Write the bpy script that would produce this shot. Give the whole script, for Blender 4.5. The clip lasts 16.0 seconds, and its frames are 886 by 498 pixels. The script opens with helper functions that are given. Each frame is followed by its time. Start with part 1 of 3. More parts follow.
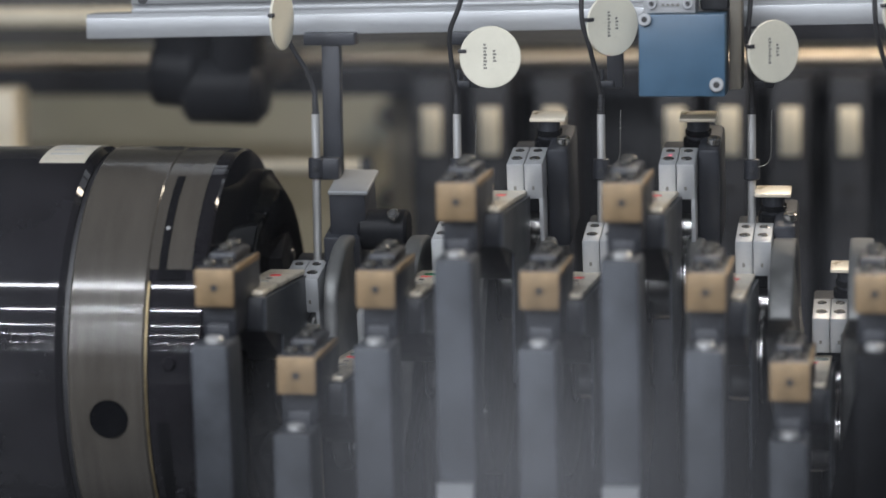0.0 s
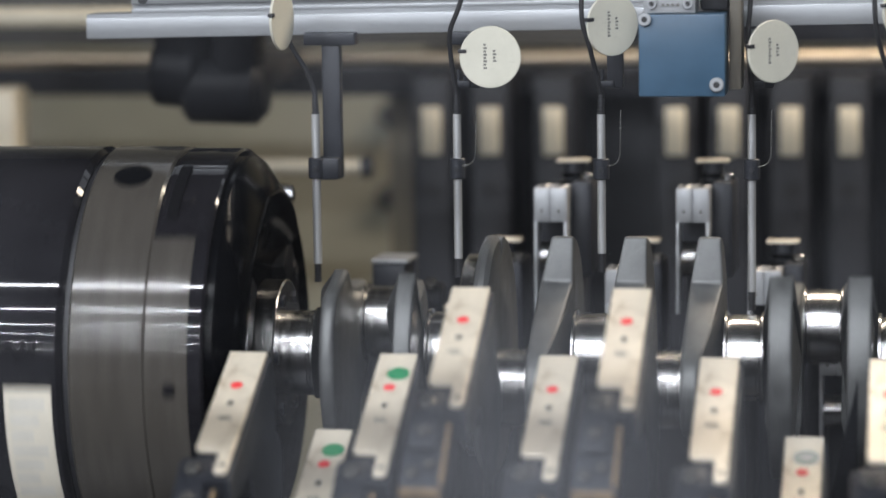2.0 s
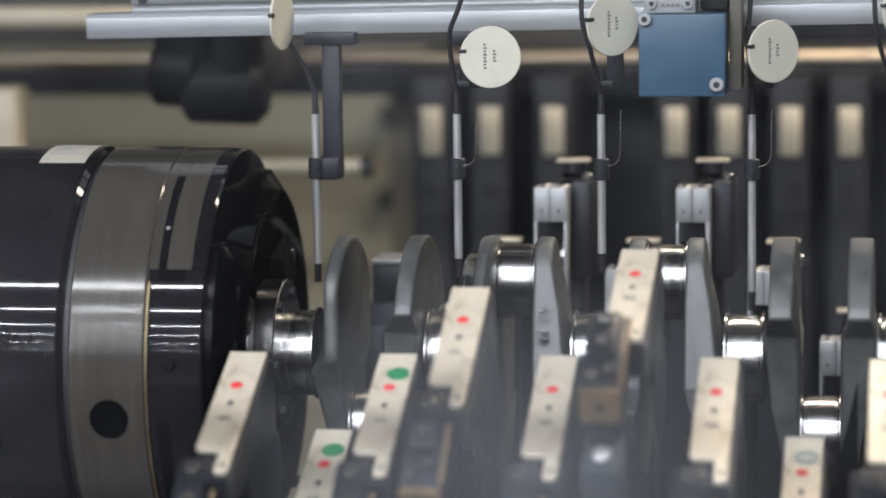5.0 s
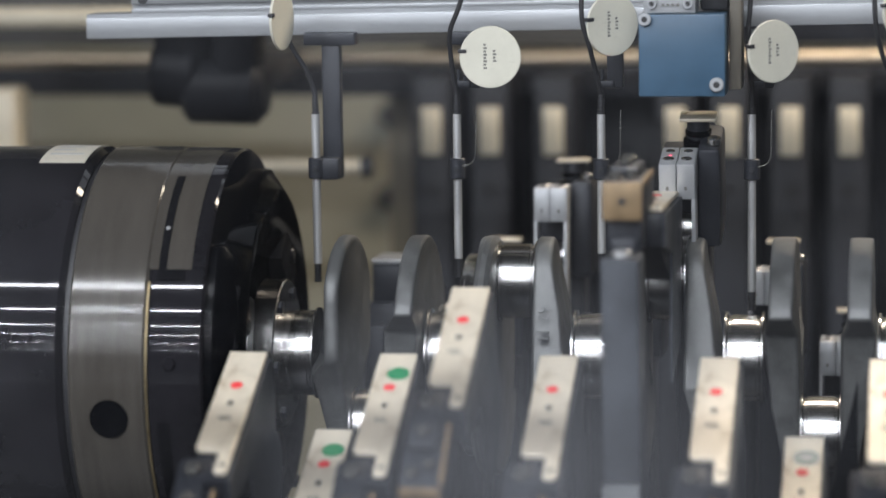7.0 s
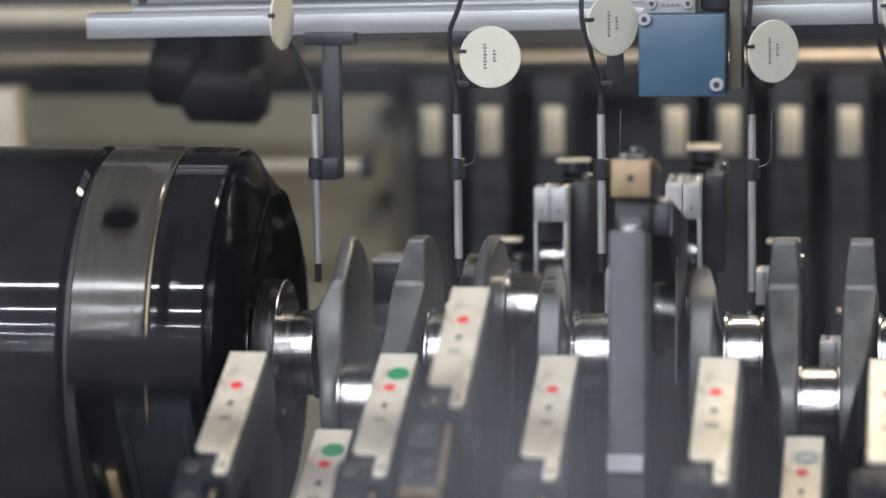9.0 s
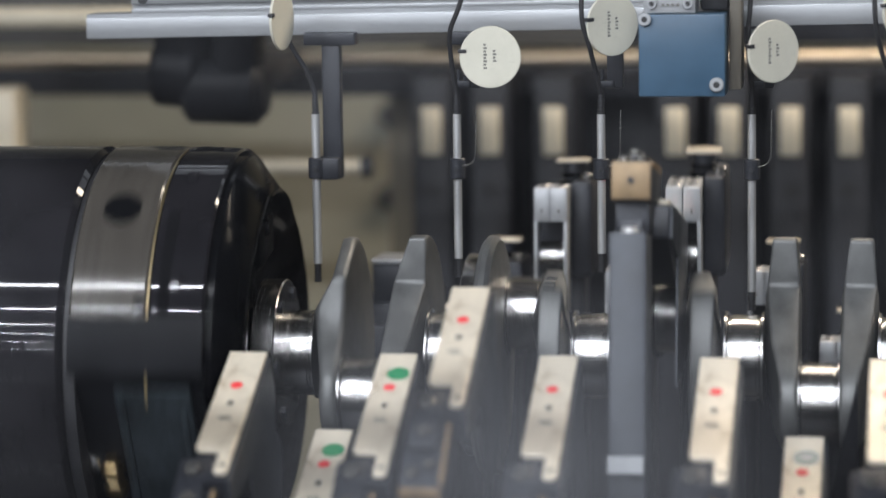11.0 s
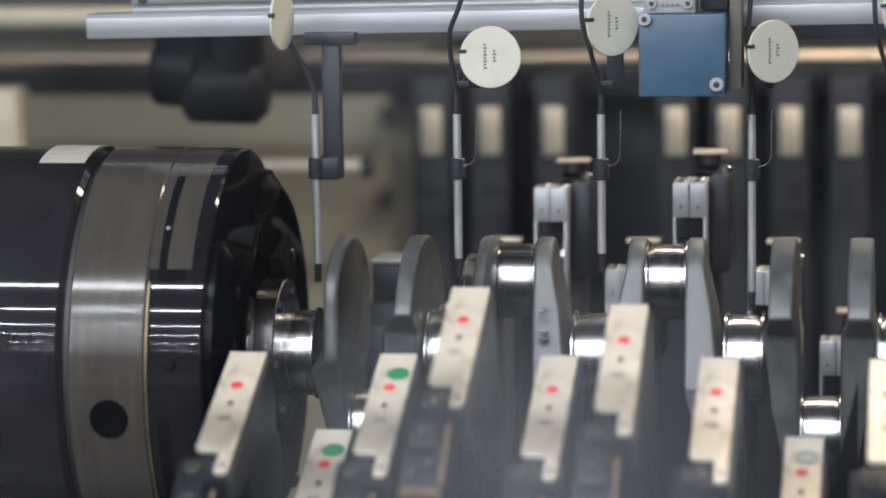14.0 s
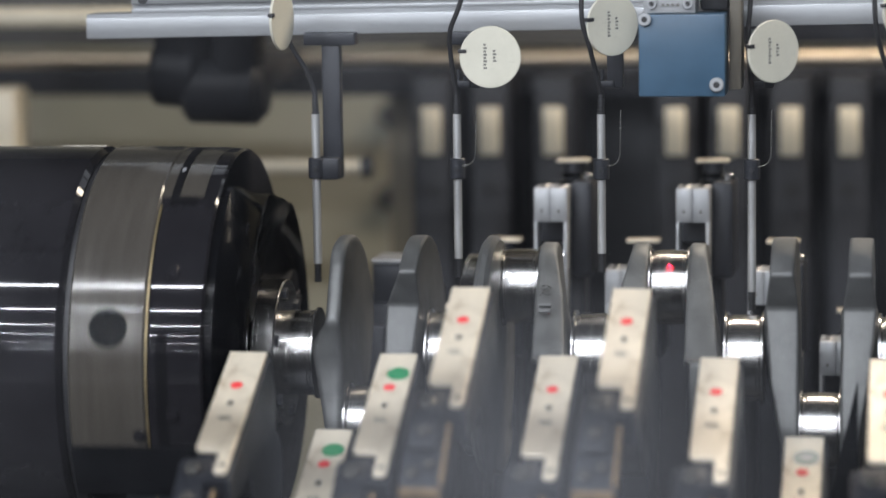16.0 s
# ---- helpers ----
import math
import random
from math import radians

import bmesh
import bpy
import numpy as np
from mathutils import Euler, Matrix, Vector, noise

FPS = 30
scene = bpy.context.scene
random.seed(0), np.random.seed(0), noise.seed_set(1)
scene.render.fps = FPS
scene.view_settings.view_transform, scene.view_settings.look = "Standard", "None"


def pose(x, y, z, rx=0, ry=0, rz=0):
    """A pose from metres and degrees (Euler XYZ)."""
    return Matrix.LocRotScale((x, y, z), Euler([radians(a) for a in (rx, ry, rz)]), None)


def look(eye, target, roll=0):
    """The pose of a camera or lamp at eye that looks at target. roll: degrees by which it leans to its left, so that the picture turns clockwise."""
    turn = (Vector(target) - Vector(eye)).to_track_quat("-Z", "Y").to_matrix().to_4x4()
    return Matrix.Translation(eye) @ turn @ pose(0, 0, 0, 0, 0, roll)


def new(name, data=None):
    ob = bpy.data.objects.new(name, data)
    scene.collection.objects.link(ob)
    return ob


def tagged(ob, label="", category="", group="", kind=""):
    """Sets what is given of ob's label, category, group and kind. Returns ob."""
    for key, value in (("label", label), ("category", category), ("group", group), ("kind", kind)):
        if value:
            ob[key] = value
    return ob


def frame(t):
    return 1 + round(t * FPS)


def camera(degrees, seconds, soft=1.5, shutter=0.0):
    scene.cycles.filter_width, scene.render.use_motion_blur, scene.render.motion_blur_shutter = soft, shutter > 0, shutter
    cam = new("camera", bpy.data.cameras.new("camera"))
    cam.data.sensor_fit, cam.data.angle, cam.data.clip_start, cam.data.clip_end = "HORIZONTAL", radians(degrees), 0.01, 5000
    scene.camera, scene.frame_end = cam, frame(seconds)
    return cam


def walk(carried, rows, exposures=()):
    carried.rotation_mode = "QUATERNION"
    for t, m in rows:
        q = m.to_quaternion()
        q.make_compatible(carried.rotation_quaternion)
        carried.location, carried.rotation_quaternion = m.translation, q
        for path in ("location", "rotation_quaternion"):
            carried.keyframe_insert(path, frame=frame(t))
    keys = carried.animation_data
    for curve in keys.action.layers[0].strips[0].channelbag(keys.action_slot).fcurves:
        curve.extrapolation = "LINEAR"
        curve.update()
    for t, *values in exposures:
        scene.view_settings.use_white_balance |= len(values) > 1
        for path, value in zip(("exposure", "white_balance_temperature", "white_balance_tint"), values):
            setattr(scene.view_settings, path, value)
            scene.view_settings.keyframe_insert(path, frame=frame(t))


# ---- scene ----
ZB = 1.10  # height of the crankshaft's axis over the hall floor

cam = camera(16.06, 16.0, soft=1.6, shutter=0.5)
EYE = Vector((0.3509, -1.9672, ZB + 0.3284))
AIM = EYE + Vector((-0.15006, 0.98012, -0.12969))
walk(cam, [(0.0, look(EYE, AIM, -0.73)), (16.0, look(EYE, AIM, -0.73))], exposures=[(0.0, 0.12, 6500, 13), (16.0, 0.12, 6500, 13)])
cam.data.dof.use_dof = True
cam.data.dof.focus_distance = 2.0
cam.data.dof.aperture_fstop = 3.1

# ---- light ----
world = bpy.data.worlds.new("hall_air")
scene.world = world
world.use_nodes = True
world.node_tree.nodes["Background"].inputs[0].default_value = (0.75, 0.85, 1.0, 1)
world.node_tree.nodes["Background"].inputs[1].default_value = 0.02


def area_lamp(name, m, sx, sy, watts, colour):
    data = bpy.data.lights.new(name, "AREA")
    data.shape, data.size, data.size_y, data.energy, data.color = "RECTANGLE", sx, sy, watts, colour
    ob = new(name, data)
    ob.matrix_world = m
    return ob


WARM, COOL = (1.0, 0.88, 0.70), (0.88, 0.94, 1.0)
area_lamp("machine_light", pose(0.70, 0.42, ZB + 0.74, -14, 0, 0), 1.1, 0.12, 13.0, WARM)
HALL_ROWS = tuple((y, 4.1) for y in (-3.0, -4.85, -7.0, -9.2, -12.4, -17.7))
for row_y, row_z in HALL_ROWS:
    area_lamp("hall_light", pose(-2.2, row_y, row_z - 0.05), 9.6, 0.14, 330, COOL)


# the red laser of the blue sensor, straight down on the third crank pin
laser = bpy.data.lights.new("sensor_laser", "SPOT")
laser.color, laser.energy, laser.spot_size, laser.spot_blend, laser.shadow_soft_size = (1.0, 0.01, 0.04), 4.0, radians(3.0), 0.4, 0.0008
new("sensor_laser", laser).matrix_world = pose(0.1945, 0.003, ZB + 0.1655)


# ---- materials ----
def mat(name, colour, rough=0.5, metal=0.0, var=0.15, scale=60.0, bump=0.0, streak=(1, 1, 1), spec=0.5, speck=None):
    m = bpy.data.materials.new(name)
    m.use_nodes = True
    n, l = m.node_tree.nodes, m.node_tree.links
    b = n["Principled BSDF"]
    tc = n.new("ShaderNodeTexCoord")
    mp = n.new("ShaderNodeMapping")
    mp.inputs["Scale"].default_value = streak
    l.new(tc.outputs["Object"], mp.inputs["Vector"])
    big, fine = n.new("ShaderNodeTexNoise"), n.new("ShaderNodeTexNoise")
    big.inputs["Scale"].default_value, big.inputs["Detail"].default_value = scale, 4
    fine.inputs["Scale"].default_value, fine.inputs["Detail"].default_value = scale * 9, 3
    for t in (big, fine):
        l.new(mp.outputs["Vector"], t.inputs["Vector"])
    mix = n.new("ShaderNodeMath")
    mix.operation = "MULTIPLY_ADD"
    mix.inputs[1].default_value = 0.4
    l.new(fine.outputs["Fac"], mix.inputs[0])
    l.new(big.outputs["Fac"], mix.inputs[2])
    ramp = n.new("ShaderNodeValToRGB")
    e = ramp.color_ramp.elements
    e[0].position, e[1].position = 0.45, 0.95
    e[0].color = (*[c * (1 - var) for c in colour], 1)
    e[1].color = (*[min(1, c * (1 + var)) for c in colour], 1)
    if speck:
        e[0].position = 0.60
        d = ramp.color_ramp.elements.new(0.54)
        d.color = (*speck, 1)
    l.new(mix.outputs[0], ramp.inputs[0])
    l.new(ramp.outputs[0], b.inputs["Base Color"])
    rr = n.new("ShaderNodeMapRange")
    rr.inputs["From Min"].default_value, rr.inputs["From Max"].default_value = 0.45, 0.95
    rr.inputs["To Min"].default_value, rr.inputs["To Max"].default_value = max(0.02, rough * 0.8), min(1, rough * 1.25)
    l.new(mix.outputs[0], rr.inputs[0])
    l.new(rr.outputs[0], b.inputs["Roughness"])
    b.inputs["Metallic"].default_value = metal
    b.inputs["Specular IOR Level"].default_value = spec
    if bump:
        bp = n.new("ShaderNodeBump")
        bp.inputs["Strength"].default_value, bp.inputs["Distance"].default_value = bump, 0.0006
        l.new(mix.outputs[0], bp.inputs["Height"])
        l.new(bp.outputs[0], b.inputs["Normal"])
    return m


GROUND_STEEL = mat("ground_steel", (0.46, 0.455, 0.445), 0.22, 1.0, 0.08, 30, 0.03, (12, 1, 1))
CAST = mat("forged_steel", (0.118, 0.120, 0.118), 0.46, 0.45, 0.25, 70, 0.35)
BLACK_STEEL = mat("blackened_steel", (0.0125, 0.012, 0.0140), 0.05, 0.08, 0.3, 25, 0.0, spec=0.36)
RING_STEEL = mat("turned_steel", (0.062, 0.056, 0.048), 0.15, 0.12, 0.16, 18, 0.04, (9, 1, 1), spec=0.45)
RECESS_SHADE = mat("painted_recess_shade", (0.005, 0.005, 0.006), 0.9, 0.0, 0.2, 30, spec=0.08)
NOSE = mat("oily_black_steel", (0.0035, 0.0037, 0.0045), 0.16, 0.0, 0.3, 30, 0.05, spec=0.06)
# Plain flat black with hardly any gloss.
DULL_BLACK = mat("dull_black", (0.007, 0.0075, 0.009), 0.45, 0.0, 0.4, 40, 0.1, spec=0.10)
SEAM = mat("dull_brass", (0.20, 0.155, 0.08), 0.4, 0.6, 0.2, 40)
DARK = mat("dark_anodised", (0.022, 0.024, 0.030), 0.42, 0.2, 0.3, 40, 0.08)
GREY_SIDE = mat("grey_painted_side", (0.044, 0.049, 0.058), 0.42, 0.2, 0.35, 22, 0.08)
IVORY = mat("ivory_satin_plate", (0.68, 0.61, 0.49), 0.32, 0.2, 0.09, 60, 0.05, speck=(0.50, 0.42, 0.31))
TAN = mat("tan_bronze_face", (0.24, 0.165, 0.090), 0.45, 0.35, 0.3, 60, 0.1)
ALU = mat("milled_aluminium", (0.42, 0.43, 0.44), 0.36, 0.35, 0.06, 50, 0.0, (1, 6, 1))
RAIL_ALU = mat("anodised_aluminium", (0.34, 0.35, 0.36), 0.40, 0.5, 0.08, 30, 0.04, (0.4, 6, 6))
BLUE = mat("blue_enamel", (0.038, 0.086, 0.140), 0.38, 0.0, 0.18, 40, 0.06)
TAG = mat("ivory_plastic", (0.56, 0.54, 0.45), 0.45, 0.0, 0.06, 60, 0.03)
RUBBER = mat("black_rubber", (0.018, 0.018, 0.02), 0.5, 0.0, 0.2, 50)
RED = mat("red_sticker", (0.72, 0.05, 0.055), 0.4, 0.0, 0.1, 80)
GREEN = mat("green_sticker", (0.02, 0.22, 0.09), 0.14, 0.0, 0.1, 80)
INK = mat("black_ink", (0.02, 0.02, 0.02), 0.6, 0.0, 0.1, 80)
GREYINK = mat("grey_ink", (0.16, 0.155, 0.14), 0.6, 0.0, 0.1, 80)
PAPER = mat("white_paper_label", (0.62, 0.57, 0.47), 0.5, 0.0, 0.08, 50)
BRASS = mat("brass", (0.30, 0.215, 0.11), 0.3, 1.0, 0.15, 60)
BEIGE = mat("beige_paint", (0.39, 0.37, 0.28), 0.5, 0.0, 0.1, 8)
BACKBLACK = mat("black_back_panel", (0.0095, 0.0105, 0.0145), 0.5, 0.1, 0.3, 10)
CREAM = mat("cream_strip", (0.76, 0.68, 0.52), 0.45, 0.0, 0.1, 40)
CONCRETE = mat("sealed_concrete", (0.075, 0.075, 0.078), 0.5, 0.0, 0.15, 3)
HALLWALL = mat("hall_wall_paint", (0.45, 0.47, 0.50), 0.7, 0.0, 0.08, 2)
PLATE_BLUE = mat("oily_grey_plate", (0.050, 0.062, 0.070), 0.34, 0.75, 0.7, 30, 1.0)
SATIN = mat("satin_steel", (0.66, 0.66, 0.65), 0.30, 0.7, 0.02, 2)
CABIN_DARK = mat("dark_grey_machine_paint", (0.05, 0.052, 0.056), 0.5, 0.0, 0.15, 8)
FOIL = mat("wrinkled_foil_sticker", (0.72, 0.72, 0.68), 0.12, 0.6, 0.15, 220, 0.9)
DARK_GREEN = mat("dark_green_ring", (0.03, 0.10, 0.06), 0.3, 0.0, 0.1, 80)
SCREW = mat("black_oxide_screw", (0.20, 0.195, 0.18), 0.24, 0.8, 0.2, 60)


# ---- mesh tools ----
def box(bm, x0, x1, y0, y1, z0, z1, bevel=0.0):
    b2 = bmesh.new()
    bmesh.ops.create_cube(b2, size=1.0)
    for v in b2.verts:
        v.co = Vector(((x0 + x1) / 2 + v.co.x * (x1 - x0), (y0 + y1) / 2 + v.co.y * (y1 - y0), (z0 + z1) / 2 + v.co.z * (z1 - z0)))
    if bevel:
        bmesh.ops.bevel(b2, geom=b2.edges[:], offset=bevel, segments=2, affect="EDGES", profile=0.5)
    join(bm, b2)


def join(bm, b2):
    me = bpy.data.meshes.new("tmp")
    b2.to_mesh(me)
    b2.free()
    bm.from_mesh(me)
    bpy.data.meshes.remove(me)


def turned(bm, rows, axis="X", n=64, limit=None, m=None):
    """A lathe form: rows of (place along the axis, radius); limit(angle, radius, place) may cut flats."""
    rings = []
    for a, rad in rows:
        ring = []
        for k in range(n):
            w = 2 * math.pi * k / n
            q = limit(w, rad, a) if limit else rad
            c, s = q * math.cos(w), q * math.sin(w)
            # the angle runs from the top towards the front
            co = {"X": (a, -s, c), "Y": (s, a, c), "Z": (c, s, a)}[axis]
            ring.append(bm.verts.new(m @ Vector(co) if m else co))
        rings.append(ring)
    for r0, r1 in zip(rings, rings[1:]):
        for k in range(n):
            bm.faces.new((r0[k], r0[(k + 1) % n], r1[(k + 1) % n], r1[k]))
    bm.faces.new(rings[0])
    bm.faces.new(rings[-1])


def cyl(bm, p, q, rad, n=20, bevel=0.0):
    p, q = Vector(p), Vector(q)
    d = q - p
    m = Matrix.Translation(p) @ d.to_track_quat("Z", "Y").to_matrix().to_4x4()
    L = d.length
    rows = [(0, rad), (L, rad)] if not bevel else [(0, rad - bevel), (bevel, rad), (L - bevel, rad), (L, rad - bevel)]
    turned(bm, rows, "Z", n, None, m)


def tube(bm, points, rad, n=10):
    """A hose along a smooth line through the points."""
    pts = [Vector(p) for p in points]
    fine = []
    for i in range(len(pts) - 1):
        p0, p1, p2, p3 = pts[max(i - 1, 0)], pts[i], pts[i + 1], pts[min(i + 2, len(pts) - 1)]
        for k in range(6):
            t = k / 6
            fine.append(0.5 * ((2 * p1) + (p2 - p0) * t + (2 * p0 - 5 * p1 + 4 * p2 - p3) * t * t + (3 * p1 - p0 - 3 * p2 + p3) * t ** 3))
    fine.append(pts[-1])
    rings = []
    for i, p in enumerate(fine):
        d = (fine[min(i + 1, len(fine) - 1)] - fine[max(i - 1, 0)]).normalized()
        side = d.cross(Vector((0, 1, 0))).normalized()
        up = side.cross(d)
        rings.append([bm.verts.new(p + rad * (math.cos(2 * math.pi * k / n) * side + math.sin(2 * math.pi * k / n) * up)) for k in range(n)])
    for r0, r1 in zip(rings, rings[1:]):
        for k in range(n):
            bm.faces.new((r0[k], r0[(k + 1) % n], r1[(k + 1) % n], r1[k]))
    bm.faces.new(rings[0])
    bm.faces.new(rings[-1])


def prism(bm, outline, x0, x1, bevel=0.0):
    """An outline in (y, z) drawn out along x."""
    b2 = bmesh.new()
    a = [b2.verts.new((x0, y, z)) for y, z in outline]
    b = [b2.verts.new((x1, y, z)) for y, z in outline]
    n = len(outline)
    b2.faces.new(a)
    b2.faces.new(b)
    for k in range(n):
        b2.faces.new((a[k], a[(k + 1) % n], b[(k + 1) % n], b[k]))
    bmesh.ops.recalc_face_normals(b2, faces=b2.faces[:])
    if bevel:
        bmesh.ops.bevel(b2, geom=b2.edges[:], offset=bevel, segments=2, affect="EDGES", profile=0.5, clamp_overlap=True)
    join(bm, b2)


def part(name, bm, material, parent=None, label="", smooth=35):
    me = bpy.data.meshes.new(name)
    bmesh.ops.recalc_face_normals(bm, faces=bm.faces[:])
    if smooth:
        lim = radians(smooth)
        for f in bm.faces:
            f.smooth = True
        for e in bm.edges:
            if len(e.link_faces) == 2 and e.calc_face_angle(0) > lim:
                e.smooth = False
    bm.to_mesh(me)
    bm.free()
    me.materials.append(material)
    ob = new(name, me)
    ob.parent = parent
    if label:
        tagged(ob, label)
    return ob


def boxed(name, material, parent, x0, x1, y0, y1, z0, z1, bevel=0.0, label=""):
    bm = bmesh.new()
    box(bm, x0, x1, y0, y1, z0, z1, bevel)
    return part(name, bm, material, parent, label)


def rod(name, material, parent, p, q, rad, n=20, bevel=0.0, label=""):
    bm = bmesh.new()
    cyl(bm, p, q, rad, n, bevel)
    return part(name, bm, material, parent, label)


def thing(name, m, label, category, group="", kind=""):
    ob = new(name)
    ob.empty_display_size = 0.02
    ob.matrix_world = m
    return tagged(ob, label, category, group, kind)


def cap_screw(parent, p, q, rad, name="screw", label="", material=None):
    """A socket-head screw from p to q, with its hexagonal socket."""
    p, q = Vector(p), Vector(q)
    ob = rod(name, material or GROUND_STEEL, parent, p, q, rad, 20, rad * 0.15, label)
    d = (q - p).normalized()
    rod("socket", INK, ob, q - d * 0.0004, q + d * 0.0003, rad * 0.5, 6)
    return ob


# ---- hall and machine cabin ----
def setting(name, material, x0, x1, y0, y1, z0, z1, label, category, bevel=0.0):
    ob = boxed(name, material, None, x0, x1, y0, y1, z0, z1, bevel)
    return tagged(ob, label, category, kind="structure")


setting("floor", CONCRETE, -9, 9, -22, 3, -0.2, 0.0, "grey sealed concrete floor of the hall", "floor")
setting("ceiling", HALLWALL, -9.2, 9.2, -22.2, 3.2, 4.4, 4.6, "pale grey hall ceiling", "ceiling")
setting("wall_north", HALLWALL, -9.2, 9.2, 3.0, 3.2, 0.0, 4.4, "pale grey painted hall wall", "wall")
# Far wall out of view, darkened so the drum mirrors less light.
setting("wall_south", mat("hall_wall_dimmed_reflection", (0.10, 0.105, 0.115), 0.7, 0.0, 0.08, 2), -9.2, 9.2, -22.2, -22.0, 0.0, 4.4, "hall wall out of view, darkened to keep the drum's reflections dark", "wall")
setting("wall_west", HALLWALL, -9.2, -9.0, -22.0, 3.0, 0.0, 4.4, "pale grey painted hall wall", "wall")
setting("wall_east", HALLWALL, 9.0, 9.2, -22.0, 3.0, 0.0, 4.4, "pale grey painted hall wall", "wall")
setting("cabin_wall_back", BEIGE, -1.3, 1.7, 0.95, 0.99, 0.0, ZB + 0.80, "beige painted sheet-metal back wall of the machine", "machine wall")
setting("cabin_wall_west", BEIGE, -1.34, -1.30, -0.70, 0.99, 0.0, ZB + 0.80, "beige painted machine side wall", "machine wall")
setting("cabin_wall_east", CABIN_DARK, 1.70, 1.74, -0.70, 0.99, 0.0, ZB + 0.80, "dark grey painted machine side wall", "machine wall")
setting("cabin_roof", CABIN_DARK, -1.34, 1.74, -0.45, 0.99, ZB + 0.80, ZB + 0.84, "dark grey sheet-metal roof of the machine", "machine roof")
setting("cabin_wall_front", CABIN_DARK, -1.34, 1.74, -0.78, -0.74, 0.0, 0.98, "dark grey painted front panel under the machine window", "machine wall", 0.004)


def window_haze(name):
    """Clear safety glass with a pale film that paints haze over the view, in upright streaks."""
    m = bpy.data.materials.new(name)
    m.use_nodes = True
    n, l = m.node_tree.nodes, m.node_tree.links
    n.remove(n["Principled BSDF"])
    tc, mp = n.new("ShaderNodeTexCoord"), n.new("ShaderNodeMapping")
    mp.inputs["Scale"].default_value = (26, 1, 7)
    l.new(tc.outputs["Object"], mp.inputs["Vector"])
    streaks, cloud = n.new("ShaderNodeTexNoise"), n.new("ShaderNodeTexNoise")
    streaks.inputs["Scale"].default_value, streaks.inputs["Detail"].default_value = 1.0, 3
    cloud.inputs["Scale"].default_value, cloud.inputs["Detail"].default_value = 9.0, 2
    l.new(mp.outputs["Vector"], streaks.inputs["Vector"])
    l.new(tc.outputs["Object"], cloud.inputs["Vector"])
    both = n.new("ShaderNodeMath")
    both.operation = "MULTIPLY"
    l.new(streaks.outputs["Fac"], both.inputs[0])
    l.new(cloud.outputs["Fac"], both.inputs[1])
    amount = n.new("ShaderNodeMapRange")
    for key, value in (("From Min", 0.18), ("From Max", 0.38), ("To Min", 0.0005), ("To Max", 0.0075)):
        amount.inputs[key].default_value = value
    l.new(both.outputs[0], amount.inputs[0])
    # two soft patches of haze painted on the glass: middle, half-width, half-height, strength
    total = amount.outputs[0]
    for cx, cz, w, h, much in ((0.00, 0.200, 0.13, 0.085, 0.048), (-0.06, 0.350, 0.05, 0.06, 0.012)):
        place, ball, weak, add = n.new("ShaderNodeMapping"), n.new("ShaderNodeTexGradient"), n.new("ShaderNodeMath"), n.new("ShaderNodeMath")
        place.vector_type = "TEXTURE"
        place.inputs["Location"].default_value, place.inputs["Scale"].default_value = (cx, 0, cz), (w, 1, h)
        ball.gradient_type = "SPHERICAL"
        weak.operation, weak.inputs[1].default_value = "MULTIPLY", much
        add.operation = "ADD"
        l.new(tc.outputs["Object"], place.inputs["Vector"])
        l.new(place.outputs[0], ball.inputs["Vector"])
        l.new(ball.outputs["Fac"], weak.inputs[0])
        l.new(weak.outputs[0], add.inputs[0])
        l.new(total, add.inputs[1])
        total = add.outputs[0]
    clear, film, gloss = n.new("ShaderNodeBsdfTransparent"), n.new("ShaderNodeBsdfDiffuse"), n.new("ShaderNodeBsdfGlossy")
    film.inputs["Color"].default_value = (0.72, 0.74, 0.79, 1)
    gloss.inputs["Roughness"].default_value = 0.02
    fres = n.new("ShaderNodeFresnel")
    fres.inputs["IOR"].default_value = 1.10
    hazed, glazed = n.new("ShaderNodeMixShader"), n.new("ShaderNodeMixShader")
    l.new(total, hazed.inputs[0])
    l.new(clear.outputs[0], hazed.inputs[1])
    l.new(film.outputs[0], hazed.inputs[2])
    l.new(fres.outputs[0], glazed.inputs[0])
    l.new(hazed.outputs[0], glazed.inputs[1])
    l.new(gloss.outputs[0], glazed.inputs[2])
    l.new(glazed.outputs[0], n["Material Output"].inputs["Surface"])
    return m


window = thing("machine_window", pose(0.2, -0.76, 0.98), "clear safety window of the machine, haze painted on its pane, shut", "window")
pane = boxed("pane", window_haze("hazed_safety_glass"), window, -1.40, 1.40, -0.002, 0.002, 0.03, 0.67, 0.0, "clear pane with a pale painted haze")
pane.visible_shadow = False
boxed("frame_bottom", CABIN_DARK, window, -1.44, 1.44, -0.012, 0.012, 0.0, 0.03, 0.003)
boxed("frame_top", CABIN_DARK, window, -1.44, 1.44, -0.012, 0.012, 0.67, 0.70, 0.003)
for x in (-1.44, 1.40):
    boxed("frame_side", CABIN_DARK, window, x, x + 0.04, -0.012, 0.012, 0.03, 0.67, 0.003)
# Added panel out of view, shading the webs' right-facing sides.
setting("shade_panel", CABIN_DARK, 0.45, 0.48, -0.72, 0.36, 0.0, ZB + 0.165, "added dark panel out of view that shades the shaft's right-facing sides", "machine wall", 0.004)
setting("machine_bed", DARK, -1.3, 1.7, -0.60, 0.95, 0.0, ZB - 0.39, "dark oily cast machine bed under the gauges", "machine bed", 0.01)

